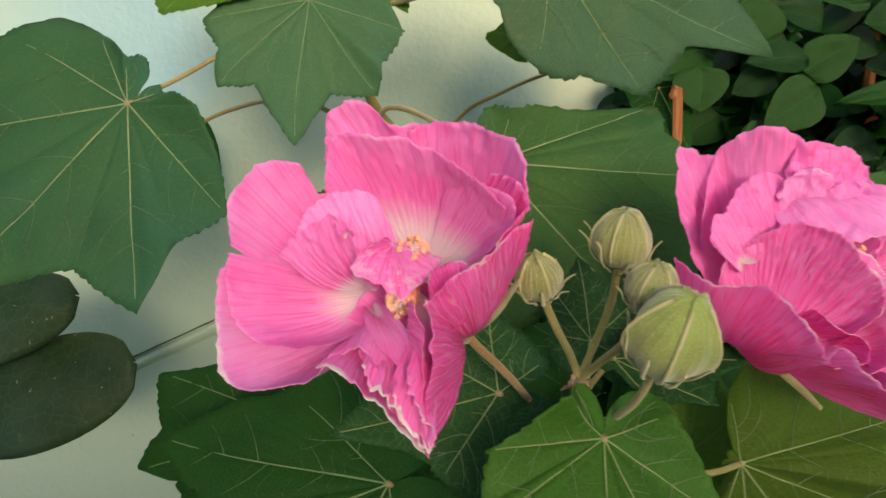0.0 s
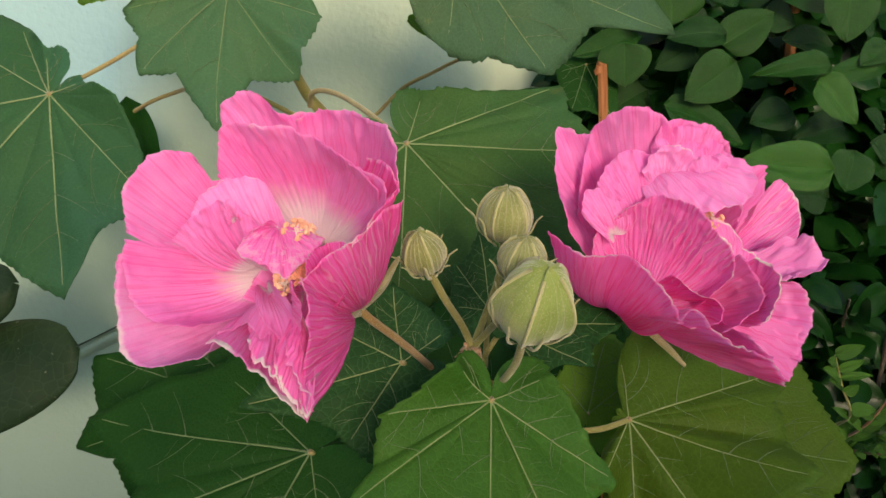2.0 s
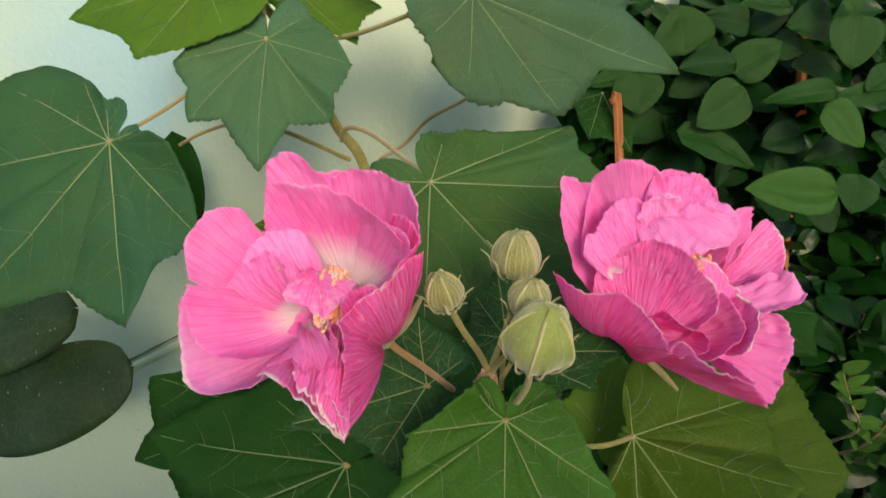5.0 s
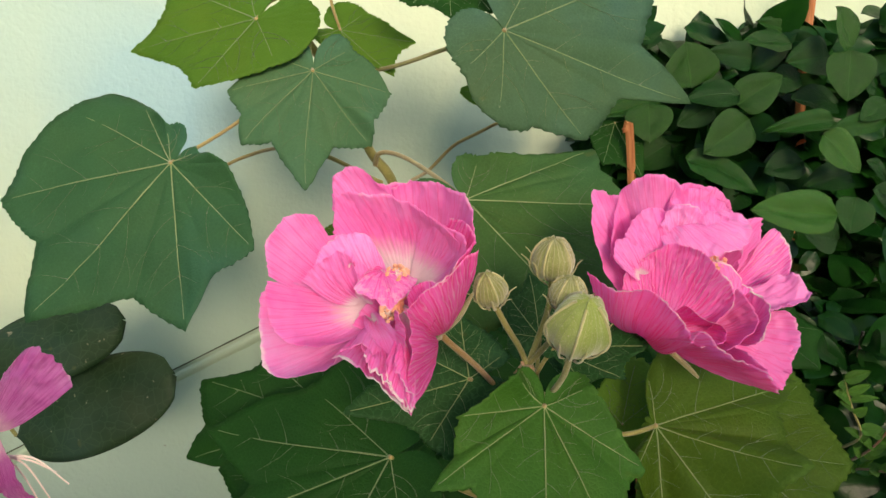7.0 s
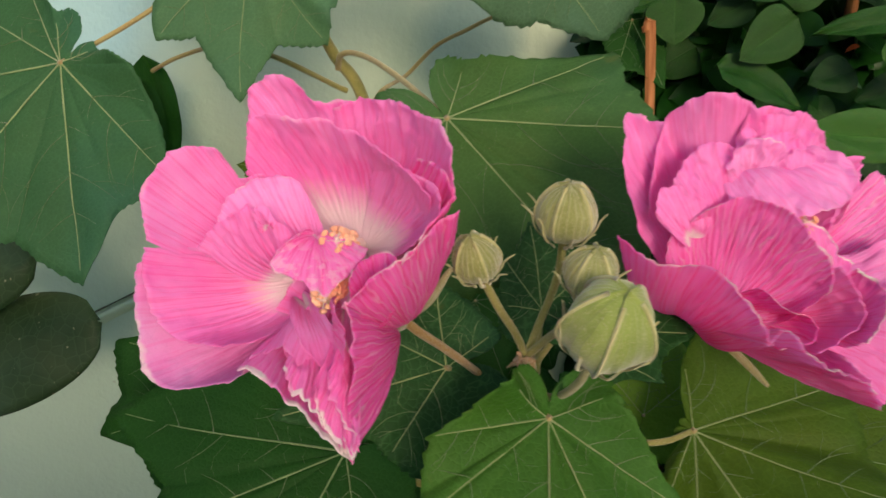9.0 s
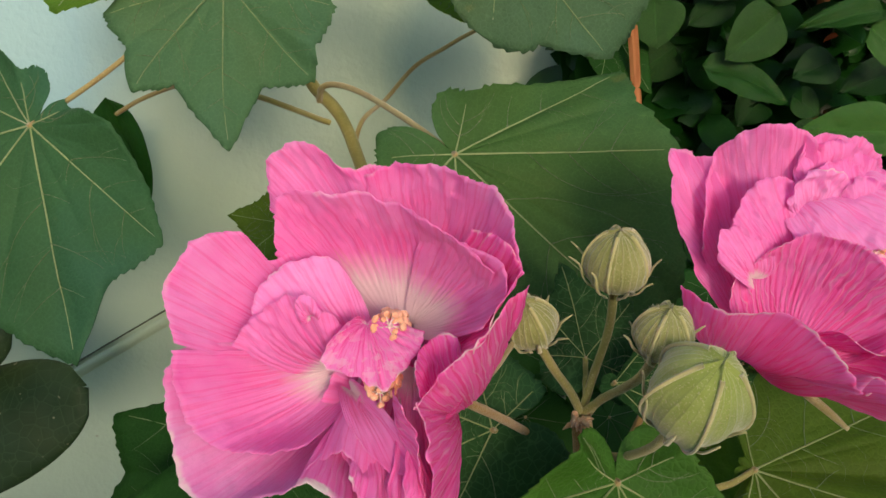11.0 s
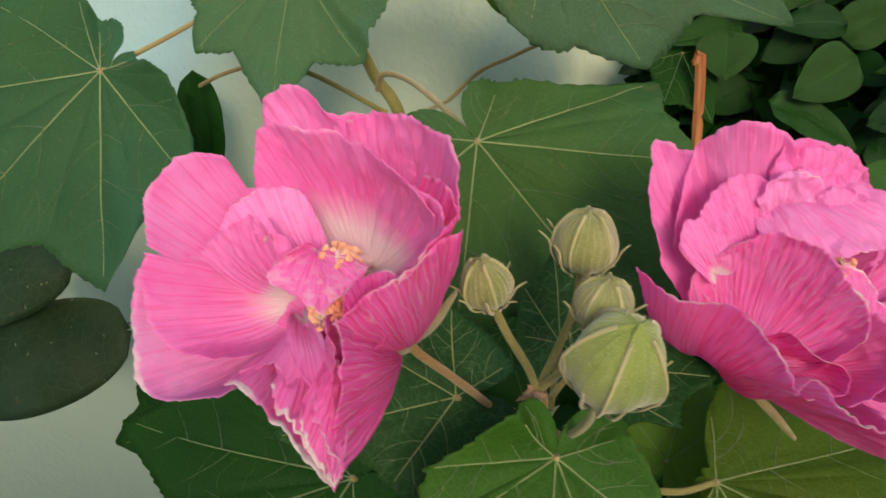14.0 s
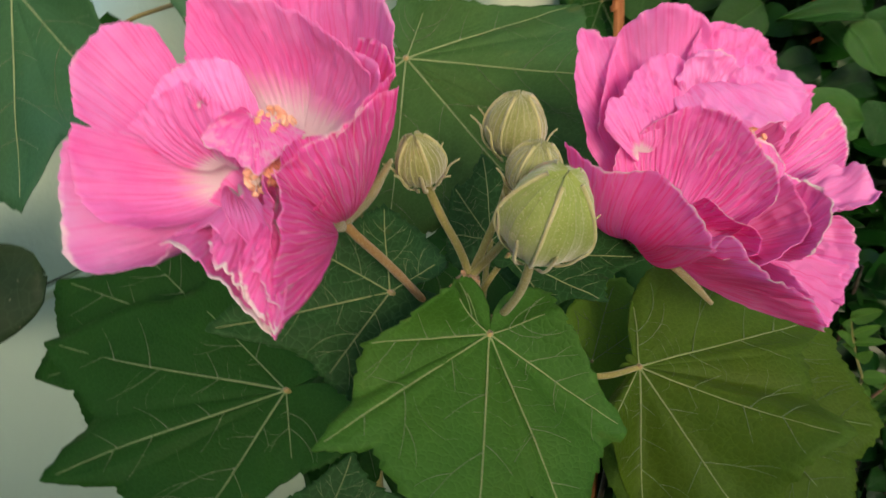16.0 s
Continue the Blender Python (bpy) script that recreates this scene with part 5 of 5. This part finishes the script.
rp("right_upper", (0.1372, 0.2500, 1.1147), [(0.1493, 0.2520, 1.1365), (0.1562, 0.2660, 1.1490), (0.1648, 0.2680, 1.1512), (0.1646, 0.2620, 1.1427)], -0.003)
rp("right_fan", (0.1394, 0.2500, 1.1146), [(0.1581, 0.2580, 1.1300), (0.1645, 0.2640, 1.1378), (0.1736, 0.2690, 1.1436), (0.1812, 0.2660, 1.1365), (0.1782, 0.2580, 1.1249), (0.1628, 0.2500, 1.1231)], -0.003)
rp("right_far", (0.1381, 0.2450, 1.1115), [(0.1602, 0.2490, 1.1235), (0.1729, 0.2450, 1.1272), (0.1774, 0.2390, 1.1238), (0.1782, 0.2350, 1.1200), (0.1668, 0.2320, 1.1172), (0.1560, 0.2300, 1.1144)], -0.003)
rp("right_low", (0.1377, 0.2430, 1.1075), [(0.1585, 0.2360, 1.1114), (0.1684, 0.2370, 1.1135), (0.1725, 0.2350, 1.1074), (0.1715, 0.2310, 1.1003), (0.1672, 0.2280, 1.0938), (0.1653, 0.2250, 1.0878)], -0.003)
rp("bottom_right", (0.1359, 0.2400, 1.1051), [(0.1671, 0.2280, 1.0983), (0.1649, 0.2230, 1.0880), (0.1594, 0.2190, 1.0819), (0.1482, 0.2150, 1.0938), (0.1402, 0.2140, 1.1014)], -0.003)
rp("inner_lip", (0.1336, 0.2360, 1.1053), [(0.1449, 0.2210, 1.1283), (0.1497, 0.2190, 1.1230), (0.1509, 0.2170, 1.1153), (0.1493, 0.2160, 1.1077), (0.1435, 0.2160, 1.1053)], -0.003)
rp("inner_fold", (0.1280, 0.2380, 1.1025), [(0.1382, 0.2180, 1.1305), (0.1438, 0.2160, 1.1244), (0.1465, 0.2150, 1.1160), (0.1419, 0.2145, 1.1088), (0.1334, 0.2140, 1.1041)], -0.004)
rp("fan_front", (0.1152, 0.2390, 1.1130), [(0.0941, 0.2400, 1.1271), (0.0951, 0.2400, 1.1335), (0.1005, 0.2400, 1.1379), (0.1052, 0.2390, 1.1430), (0.1094, 0.2370, 1.1455), (0.1150, 0.2340, 1.1480), (0.1215, 0.2290, 1.1474), (0.1285, 0.2240, 1.1423), (0.1309, 0.2220, 1.1372), (0.1361, 0.2190, 1.1303), (0.1363, 0.2180, 1.1235), (0.1310, 0.2180, 1.1168)], -0.002)
rp("inner_deep", (0.1169, 0.2380, 1.1073), [(0.1174, 0.2220, 1.1225), (0.1246, 0.2180, 1.1177), (0.1334, 0.2165, 1.1146), (0.1334, 0.2150, 1.1080), (0.1217, 0.2130, 1.1065)], -0.003)
rp("calyx_side", (0.1073, 0.2580, 1.0983), [(0.0785, 0.2360, 1.1362), (0.0842, 0.2320, 1.1313), (0.0929, 0.2270, 1.1291), (0.1003, 0.2220, 1.1304), (0.1087, 0.2160, 1.1252), (0.1143, 0.2120, 1.1185), (0.1176, 0.2085, 1.1110)], 0.0045)
rp("lower_outer", (0.1115, 0.2560, 1.0981), [(0.1163, 0.2080, 1.1116), (0.1209, 0.2075, 1.1157), (0.1288, 0.2080, 1.1089), (0.1376, 0.2095, 1.1015), (0.1506, 0.2135, 1.0941), (0.1585, 0.2170, 1.0824)], 0.003)
stamens(right, (0.122, 0.256, 1.112), (0.1365, 0.2380, 1.1375), 50, 8, 0.005, 0.75)
sepal(right, (0.1120, 0.2420, 1.0985), (0.1190, 0.2300, 1.0935), (0.1242, 0.2230, 1.0882), 0.0017)
sepal(right, (0.1065, 0.2590, 1.0980), (0.0985, 0.2485, 1.1085), (0.0905, 0.2410, 1.1225), 0.0026)

# ---- the garden stake ----
def stake(points, width, label):
    line = curve_points(points, 8)
    v, f = tube_data(line, (width, width), 7, 0.12, 3)
    ob = new("garden_stake", mesh_of("garden_stake", v, f, None, False))
    ob.data.materials.append(WOOD)
    place(ob, Matrix())
    return tagged(ob, label, "stake", "garden stakes in the hedge")


stake([(0.215, 0.60, -0.02), (0.200, 0.595, 0.7), (0.182, 0.588, 1.131), (0.1765, 0.588, 1.172)], 0.0038, "split orange-brown wooden garden stake standing in the hedge")
stake([(0.355, 0.67, -0.02), (0.360, 0.67, 0.7), (0.366, 0.668, 1.18), (0.371, 0.668, 1.30)], 0.0050, "split orange-brown wooden garden stake standing in the hedge")


# ---- the glossy hedge shrub ----
def hedge_leaf_mesh(name, fold, curl, fat, nu=9, nv=13):
    """An oval pointed leaf, one unit long and one wide, from its base along +y, creased along the midrib."""
    verts, uvs = [], []
    for j in range(nv):
        s = j / (nv - 1)
        half = 0.5 * (math.sin(math.pi * s ** fat) ** 0.58) * (1 - 0.30 * s ** 5) + 0.004
        for i in range(nu):
            u = 2 * i / (nu - 1) - 1
            z = fold * abs(u) * half * 1.2 - curl * s * s + 0.012 * math.cos(s * 26) * abs(u) * (1 - s) - 0.02 * (1 - abs(u)) ** 3
            z += 0.07 * noise.noise(Vector((u * 1.5 + curl * 9, s * 3, fold * 20))) - 0.10 * u * u * half
            verts.append((u * half, s, z))
            uvs.append((i / (nu - 1), s))
    return mesh_of(name, verts, grid_faces(nu, nv), uvs)


for b, t, width in (((-0.2035, 0.630, 1.1570), (-0.1949, 0.630, 1.0643), 0.036), ((-0.2066, 0.620, 1.1410), (-0.1977, 0.620, 1.0780), 0.025)):
    b, t = Vector(b), Vector(t)
    y = (t - b).normalized()
    x = y.cross(Vector((0.1, -1.0, 0.3))).normalized()
    m = Matrix((x, y, x.cross(y))).transposed().to_4x4() @ Matrix.Diagonal((width, (t - b).length, (t - b).length, 1))
    m.translation = b
    oval = hedge_leaf_mesh("leaf", 0.10, 0.06, 0.85)
    part("leaf", oval, LEAF_SHADED, hibiscus, m, "smooth dark oval leaf in the shade")

hedge = empty_thing("hedge_shrub", (0.34, 0.60, 0.0), "dense dark green shrub with glossy oval leaves against the wall", "shrub")
HEDGE_MESHES = [hedge_leaf_mesh("hedge_leaf", f, c, k) for f, c, k in ((0.16, 0.12, 0.70), (0.26, 0.22, 0.62), (0.08, 0.30, 0.74), (0.20, 0.05, 0.64))]
for me in HEDGE_MESHES:
    me.materials.append(HEDGE)
HEDGE_LIGHT_MESH = hedge_leaf_mesh("hedge_leaf", 0.14, 0.14, 0.66)
HEDGE_LIGHT_MESH.materials.append(HEDGE_LIGHT)


def hedge_leaf(base, tip, width, mesh, lean=0.0, twist=0.0):
    b, t = Vector(base), Vector(tip)
    y = (t - b)
    length = y.length
    y.normalize()
    face = Vector((twist, -1.0, 0.55 + lean)).normalized()
    x = y.cross(face).normalized()
    z = x.cross(y)
    m = Matrix((x, y, z)).transposed().to_4x4() @ Matrix.Diagonal((width, length, length, 1))
    m.translation = b
    ob = new("leaf", mesh)
    place(ob, m, hedge)


HEDGE_SEEN = [
    ((0.2371, 0.6000, 1.2040), (0.2304, 0.5880, 1.2421), 0.0535),
    ((0.2933, 0.6100, 1.2253), (0.2558, 0.5980, 1.2364), 0.0256),
    ((0.2761, 0.5900, 1.1966), (0.2328, 0.5780, 1.2036), 0.0299),
    ((0.2765, 0.5950, 1.1872), (0.3100, 0.5830, 1.2123), 0.0331),
    ((0.2797, 0.5750, 1.1755), (0.2404, 0.5630, 1.1498), 0.0372),
    ((0.1998, 0.6000, 1.1908), (0.1978, 0.5880, 1.1590), 0.0392),
    ((0.2250, 0.5750, 1.1438), (0.2929, 0.5630, 1.1275), 0.0338),
    ((0.3126, 0.4800, 1.1077), (0.2472, 0.4680, 1.1187), 0.0324),
    ((0.3384, 0.5000, 1.1171), (0.3295, 0.4880, 1.0916), 0.0310),
    ((0.3465, 0.5600, 1.1721), (0.2865, 0.5480, 1.1725), 0.0202),
    ((0.3350, 0.5550, 1.1631), (0.3650, 0.5430, 1.1317), 0.0311),
    ((0.3612, 0.5700, 1.2302), (0.3572, 0.5580, 1.1900), 0.0404),
    ((0.3640, 0.5750, 1.2337), (0.3479, 0.5630, 1.2661), 0.0350),
    ((0.3584, 0.6000, 1.2256), (0.3193, 0.5880, 1.2260), 0.0363),
    ((0.3930, 0.5650, 1.1729), (0.3416, 0.5530, 1.1667), 0.0186),
    ((0.3959, 0.5700, 1.1858), (0.3679, 0.5580, 1.1728), 0.0227),
    ((0.3402, 0.6000, 1.1351), (0.3026, 0.5880, 1.1292), 0.0291),
    ((0.3798, 0.5900, 1.1221), (0.3363, 0.5780, 1.1195), 0.0293),
    ((0.2591, 0.6050, 1.1881), (0.2282, 0.5930, 1.1745), 0.0252),
    ((0.2151, 0.6200, 1.1948), (0.1609, 0.6080, 1.1830), 0.0245),
    ((0.3327, 0.6200, 1.2393), (0.2866, 0.6080, 1.2457), 0.0245),
    ((0.3319, 0.6400, 1.2529), (0.3077, 0.6280, 1.2611), 0.0157),
    ((0.3133, 0.6100, 1.2110), (0.3348, 0.5980, 1.2075), 0.0332),
    ((0.3770, 0.6200, 1.1836), (0.3306, 0.6080, 1.1925), 0.0336),
    ((0.4118, 0.6200, 1.1965), (0.3852, 0.6080, 1.2140), 0.0275),
    ((0.2310, 0.6400, 1.1512), (0.1924, 0.6280, 1.1343), 0.0377),
    ((0.3184, 0.6200, 1.1072), (0.3374, 0.6080, 1.0965), 0.0275),
    ((0.3924, 0.5600, 1.1239), (0.3709, 0.5480, 1.1394), 0.0196),
    ((0.3965, 0.5500, 1.1062), (0.3742, 0.5380, 1.1168), 0.0221),
    ((0.3026, 0.6400, 1.1019), (0.2807, 0.6280, 1.0892), 0.0283),
    ((0.3356, 0.6000, 1.0713), (0.3064, 0.5880, 1.0863), 0.0327),
    ((0.3772, 0.6000, 1.0610), (0.3418, 0.5880, 1.0705), 0.0297),
]
for k, (b, t, w) in enumerate(HEDGE_SEEN):
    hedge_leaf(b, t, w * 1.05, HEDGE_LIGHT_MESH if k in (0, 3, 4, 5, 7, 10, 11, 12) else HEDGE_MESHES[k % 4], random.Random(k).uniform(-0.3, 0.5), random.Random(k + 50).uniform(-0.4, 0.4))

rnd = random.Random(21)
twigs = []
for k in range(34):
    x0, y0 = rnd.uniform(0.20, 0.56), rnd.uniform(0.54, 0.68)
    x1, y1 = x0 + rnd.uniform(-0.06, 0.06), y0 + rnd.uniform(-0.03, 0.02)
    top = rnd.uniform(0.80, 1.08)
    twigs.append([(0.36 + (x0 - 0.36) * 0.4, 0.60, 0.0), (x0, y0, top * 0.5), ((x0 + x1) / 2, (y0 + y1) / 2, top * 0.8), (x1, y1, top)])
    stalk("stem", twigs[-1], 0.0042, 0.0014, STEM_DARK, hedge, "", 6)
made = 0
while made < 170:
    tw = curve_points(rnd.choice(twigs), 8)
    i = rnd.randrange(len(tw) // 3, len(tw))
    p = tw[i]
    d = Vector((rnd.uniform(-1, 1), rnd.uniform(-1.0, 0.25), rnd.uniform(-0.5, 0.6))).normalized()
    L = rnd.uniform(0.030, 0.058)
    q = p + d * L
    if q.y < 0.47 and q.z > 0.98 or q.x < 0.185 or (q.z > 1.06 and q.y < 0.61) or (q.z < 1.10 and rnd.random() < 0.45):
        continue
    hedge_leaf(p, q, L * rnd.uniform(0.55, 0.75), rnd.choice(HEDGE_MESHES), rnd.uniform(-0.2, 1.0), rnd.uniform(-0.8, 0.8))
    made += 1


# a pale young sprig and reddish twigs low at the front of the hedge, and one withered leaf
TWIG_RED = stem_material("twig_reddish", (0.20, 0.09, 0.05), (0.30, 0.15, 0.09))
YOUNG = glossy_leaf_material("hedge_leaf_young", (0.026, 0.090, 0.010), (0.050, 0.135, 0.016), 0.4)
DRY = glossy_leaf_material("hedge_leaf_withered", (0.30, 0.05, 0.02), (0.42, 0.10, 0.03), 0.6)
YOUNG_MESH = hedge_leaf_mesh("hedge_leaf", 0.22, 0.10, 0.66)
YOUNG_MESH.materials.append(YOUNG)
DRY_MESH = hedge_leaf_mesh("hedge_leaf", 0.35, 0.30, 0.70)
DRY_MESH.materials.append(DRY)
hedge_leaf((0.352, 0.62, 1.150), (0.3445, 0.632, 1.146), 0.005, DRY_MESH)
for pts, mat in (([(0.350, 0.60, 0.82), (0.336, 0.50, 0.90), (0.328, 0.45, 0.939), (0.320, 0.45, 0.963), (0.3125, 0.45, 0.986)], STEM_GREEN),
                 ([(0.360, 0.60, 0.82), (0.348, 0.50, 0.89), (0.3446, 0.46, 0.924), (0.352, 0.45, 0.948), (0.362, 0.45, 0.968)], TWIG_RED),
                 ([(0.360, 0.60, 0.80), (0.362, 0.52, 0.87), (0.366, 0.465, 0.90), (0.370, 0.45, 0.93)], TWIG_RED)):
    stalk("stem", pts, 0.0014, 0.0007, mat, hedge, "", 6)
    line = curve_points(pts, 8)
    r2 = random.Random(int(pts[-1][2] * 1000))
    for i in range(len(line) * 3 // 8, len(line), 2):
        for s in (-1, 1):
            if r2.random() < 0.45:
                continue
            d = Vector((s * r2.uniform(0.6, 1.0), r2.uniform(-0.6, -0.1), r2.uniform(0.1, 0.8))).normalized()
            hedge_leaf(line[i], line[i] + d * r2.uniform(0.010, 0.022), r2.uniform(0.006, 0.011), YOUNG_MESH, r2.uniform(-0.2, 0.8), r2.uniform(-0.6, 0.6))


def hedge_mass():
    """The uncounted leaves deep in the hedge, joined."""
    r2 = random.Random(77)
    src = hedge_leaf_mesh("hedge_leaf", 0.16, 0.12, 0.80, 5, 8)
    sv = np.array([v.co[:] for v in src.vertices])
    sf = [tuple(p.vertices) for p in src.polygons]
    verts, faces = [], []
    for k in range(4300):
        low = r2.random() < 0.4
        b = Vector((r2.uniform(0.17, 0.75), r2.uniform(0.60, 0.70), r2.uniform(0.3, 1.17))) if not low else Vector((r2.uniform(0.22, 0.75), r2.uniform(0.44, 0.68), r2.uniform(0.3, 1.0)))
        roof = 1.16 + min(0.10, max(0.0, b.x - 0.18) * 0.7)
        if not low:
            b.x = r2.uniform(0.165, 0.75)
            b.z = 0.3 + (roof - 0.3) * r2.random() ** 0.6
            b.y = 0.725 - 0.085 * r2.random() ** 1.6
        if low and b.z > 0.78:
            b.y = max(b.y, 0.56)
        y = Vector((r2.uniform(-1, 1), r2.uniform(-1, 0.1), r2.uniform(-0.7, 0.5))).normalized()
        face = Vector((r2.uniform(-0.7, 0.7), -1, r2.uniform(0, 1.2))).normalized()
        x = y.cross(face).normalized()
        z = x.cross(y)
        L = r2.uniform(0.03, 0.055)
        M = np.array(Matrix((x, y, z)).transposed()) * np.array([L * 0.65, L, L])
        o = len(verts)
        verts += list((sv @ M.T) + np.array(b))
        faces += [tuple(i + o for i in q) for q in sf]
    base = WORLD[hedge.name].translation
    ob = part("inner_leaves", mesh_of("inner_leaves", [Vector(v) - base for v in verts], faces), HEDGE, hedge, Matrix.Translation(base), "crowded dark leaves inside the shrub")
    tagged(ob, kind="stuff")


hedge_mass()

# ---- the orchid tree twig at the wall ----
orchid = empty_thing("orchid_tree", (-0.55, 0.50, 0.0), "small tree with two-lobed dark dusty leaves and a magenta blossom", "tree")
stalk("trunk", [(-0.55, 0.50, 0.0), (-0.53, 0.50, 0.5), (-0.50, 0.49, 0.9), (-0.46, 0.47, 1.06)], 0.012, 0.004, STEM_DARK, orchid, "thin dark bark trunk")
stalk("twig", [(-0.46, 0.47, 1.06), (-0.42, 0.49, 1.02), (-0.372, 0.490, 0.995), (-0.344, 0.487, 0.948)], 0.003, 0.0016, STEM_GREEN, orchid)


def orchid_leaf(starts, tips, widths, up):
    """Two rounded lobes joined along the midrib."""
    verts, faces, uvs = [], [], []
    for o, t, w in zip(starts, tips, widths):
        o, t = Vector(o), Vector(t)
        y = (t - o)
        L = y.length
        y.normalize()
        x = y.cross(Vector(up)).normalized()
        z = x.cross(y)
        nu, nv = 13, 25
        base = len(verts)
        for j in range(nv):
            s = j / (nv - 1)
            half = w * 0.5 * math.sqrt(max(0.0, 1 - (2 * s - 1) ** 2)) ** 0.9 + 0.0008
            for i in range(nu):
                u = 2 * i / (nu - 1) - 1
                q = o + y * (L * s) + x * (half * u) + z * (0.005 * noise.noise(Vector((u, s * 2, w * 50))) - 0.004 * u * u - 0.006 * s * s)
                verts.append(q - WORLD[orchid.name].translation)
                uvs.append((i / (nu - 1), s))
        faces += [tuple(i + base for i in q) for q in grid_faces(nu, nv)]
    leaf = part("leaf", mesh_of("leaf", verts, faces, uvs), ORCHID_LEAF, orchid, Matrix.Translation(WORLD[orchid.name].translation), "dark dusty two-lobed leaf with reddish tip", 0.0006)
    return leaf


orchid_leaf([(-0.344, 0.486, 0.948), (-0.378, 0.490, 1.004)], [(-0.211, 0.482, 0.999), (-0.249, 0.492, 1.044)], (0.076, 0.062), (0.0, -0.85, 0.5))
orchid_flower = part("flower", mesh_of("flower", *tube_data([Vector((0, 0, 0)), Vector((0.012, -0.004, 0.004)), Vector((0.024, -0.006, 0.008))], (0.0016, 0.0028), 8)), STEM_GREEN, orchid,
                     Matrix.Translation((-0.222, 0.240, 1.064)), "magenta orchid-like blossom with thin petals")
stalk("flower_twig", [(-0.46, 0.47, 1.06), (-0.36, 0.36, 1.06), (-0.27, 0.27, 1.06), (-0.222, 0.240, 1.064)], 0.003, 0.0018, STEM_GREEN, orchid)
petal(orchid_flower, (-0.199, 0.234, 1.072), [(-0.1880, 0.2330, 1.0990), (-0.1700, 0.2330, 1.1130), (-0.1560, 0.2330, 1.0930)], 0.003, ORCHID_PETAL, 0.0030, 3.3)
petal(orchid_flower, (-0.200, 0.236, 1.070), [(-0.2230, 0.2400, 1.0900), (-0.2350, 0.2430, 1.0750), (-0.2220, 0.2450, 1.0600)], 0.003, ORCHID_PETAL, 0.0030, 5.3)
petal(orchid_flower, (-0.200, 0.238, 1.068), [(-0.2150, 0.2480, 1.0480), (-0.2050, 0.2500, 1.0230), (-0.1930, 0.2480, 1.0260)], 0.003, ORCHID_PETAL, 0.0030, 7.3)
for k, (bx, tx, tz, bend) in enumerate(((-0.203, -0.176, 1.0335, 0.006), (-0.203, -0.186, 1.0250, 0.007), (-0.204, -0.190, 1.0180, 0.006), (-0.203, -0.181, 1.0400, 0.002))):
    pts = [(bx, 0.246, 1.052), ((bx + tx) / 2, 0.248, (1.052 + tz) / 2 + bend), (tx, 0.250, tz)]
    c = WORLD[orchid_flower.name].translation
    v, f = tube_data([p - c for p in curve_points(pts, 8)], (0.0007, 0.0004), 6)
    part("filament", mesh_of("filament", v, f), FILAMENT, orchid_flower, Matrix.Translation(c), "thin pale pink filament")
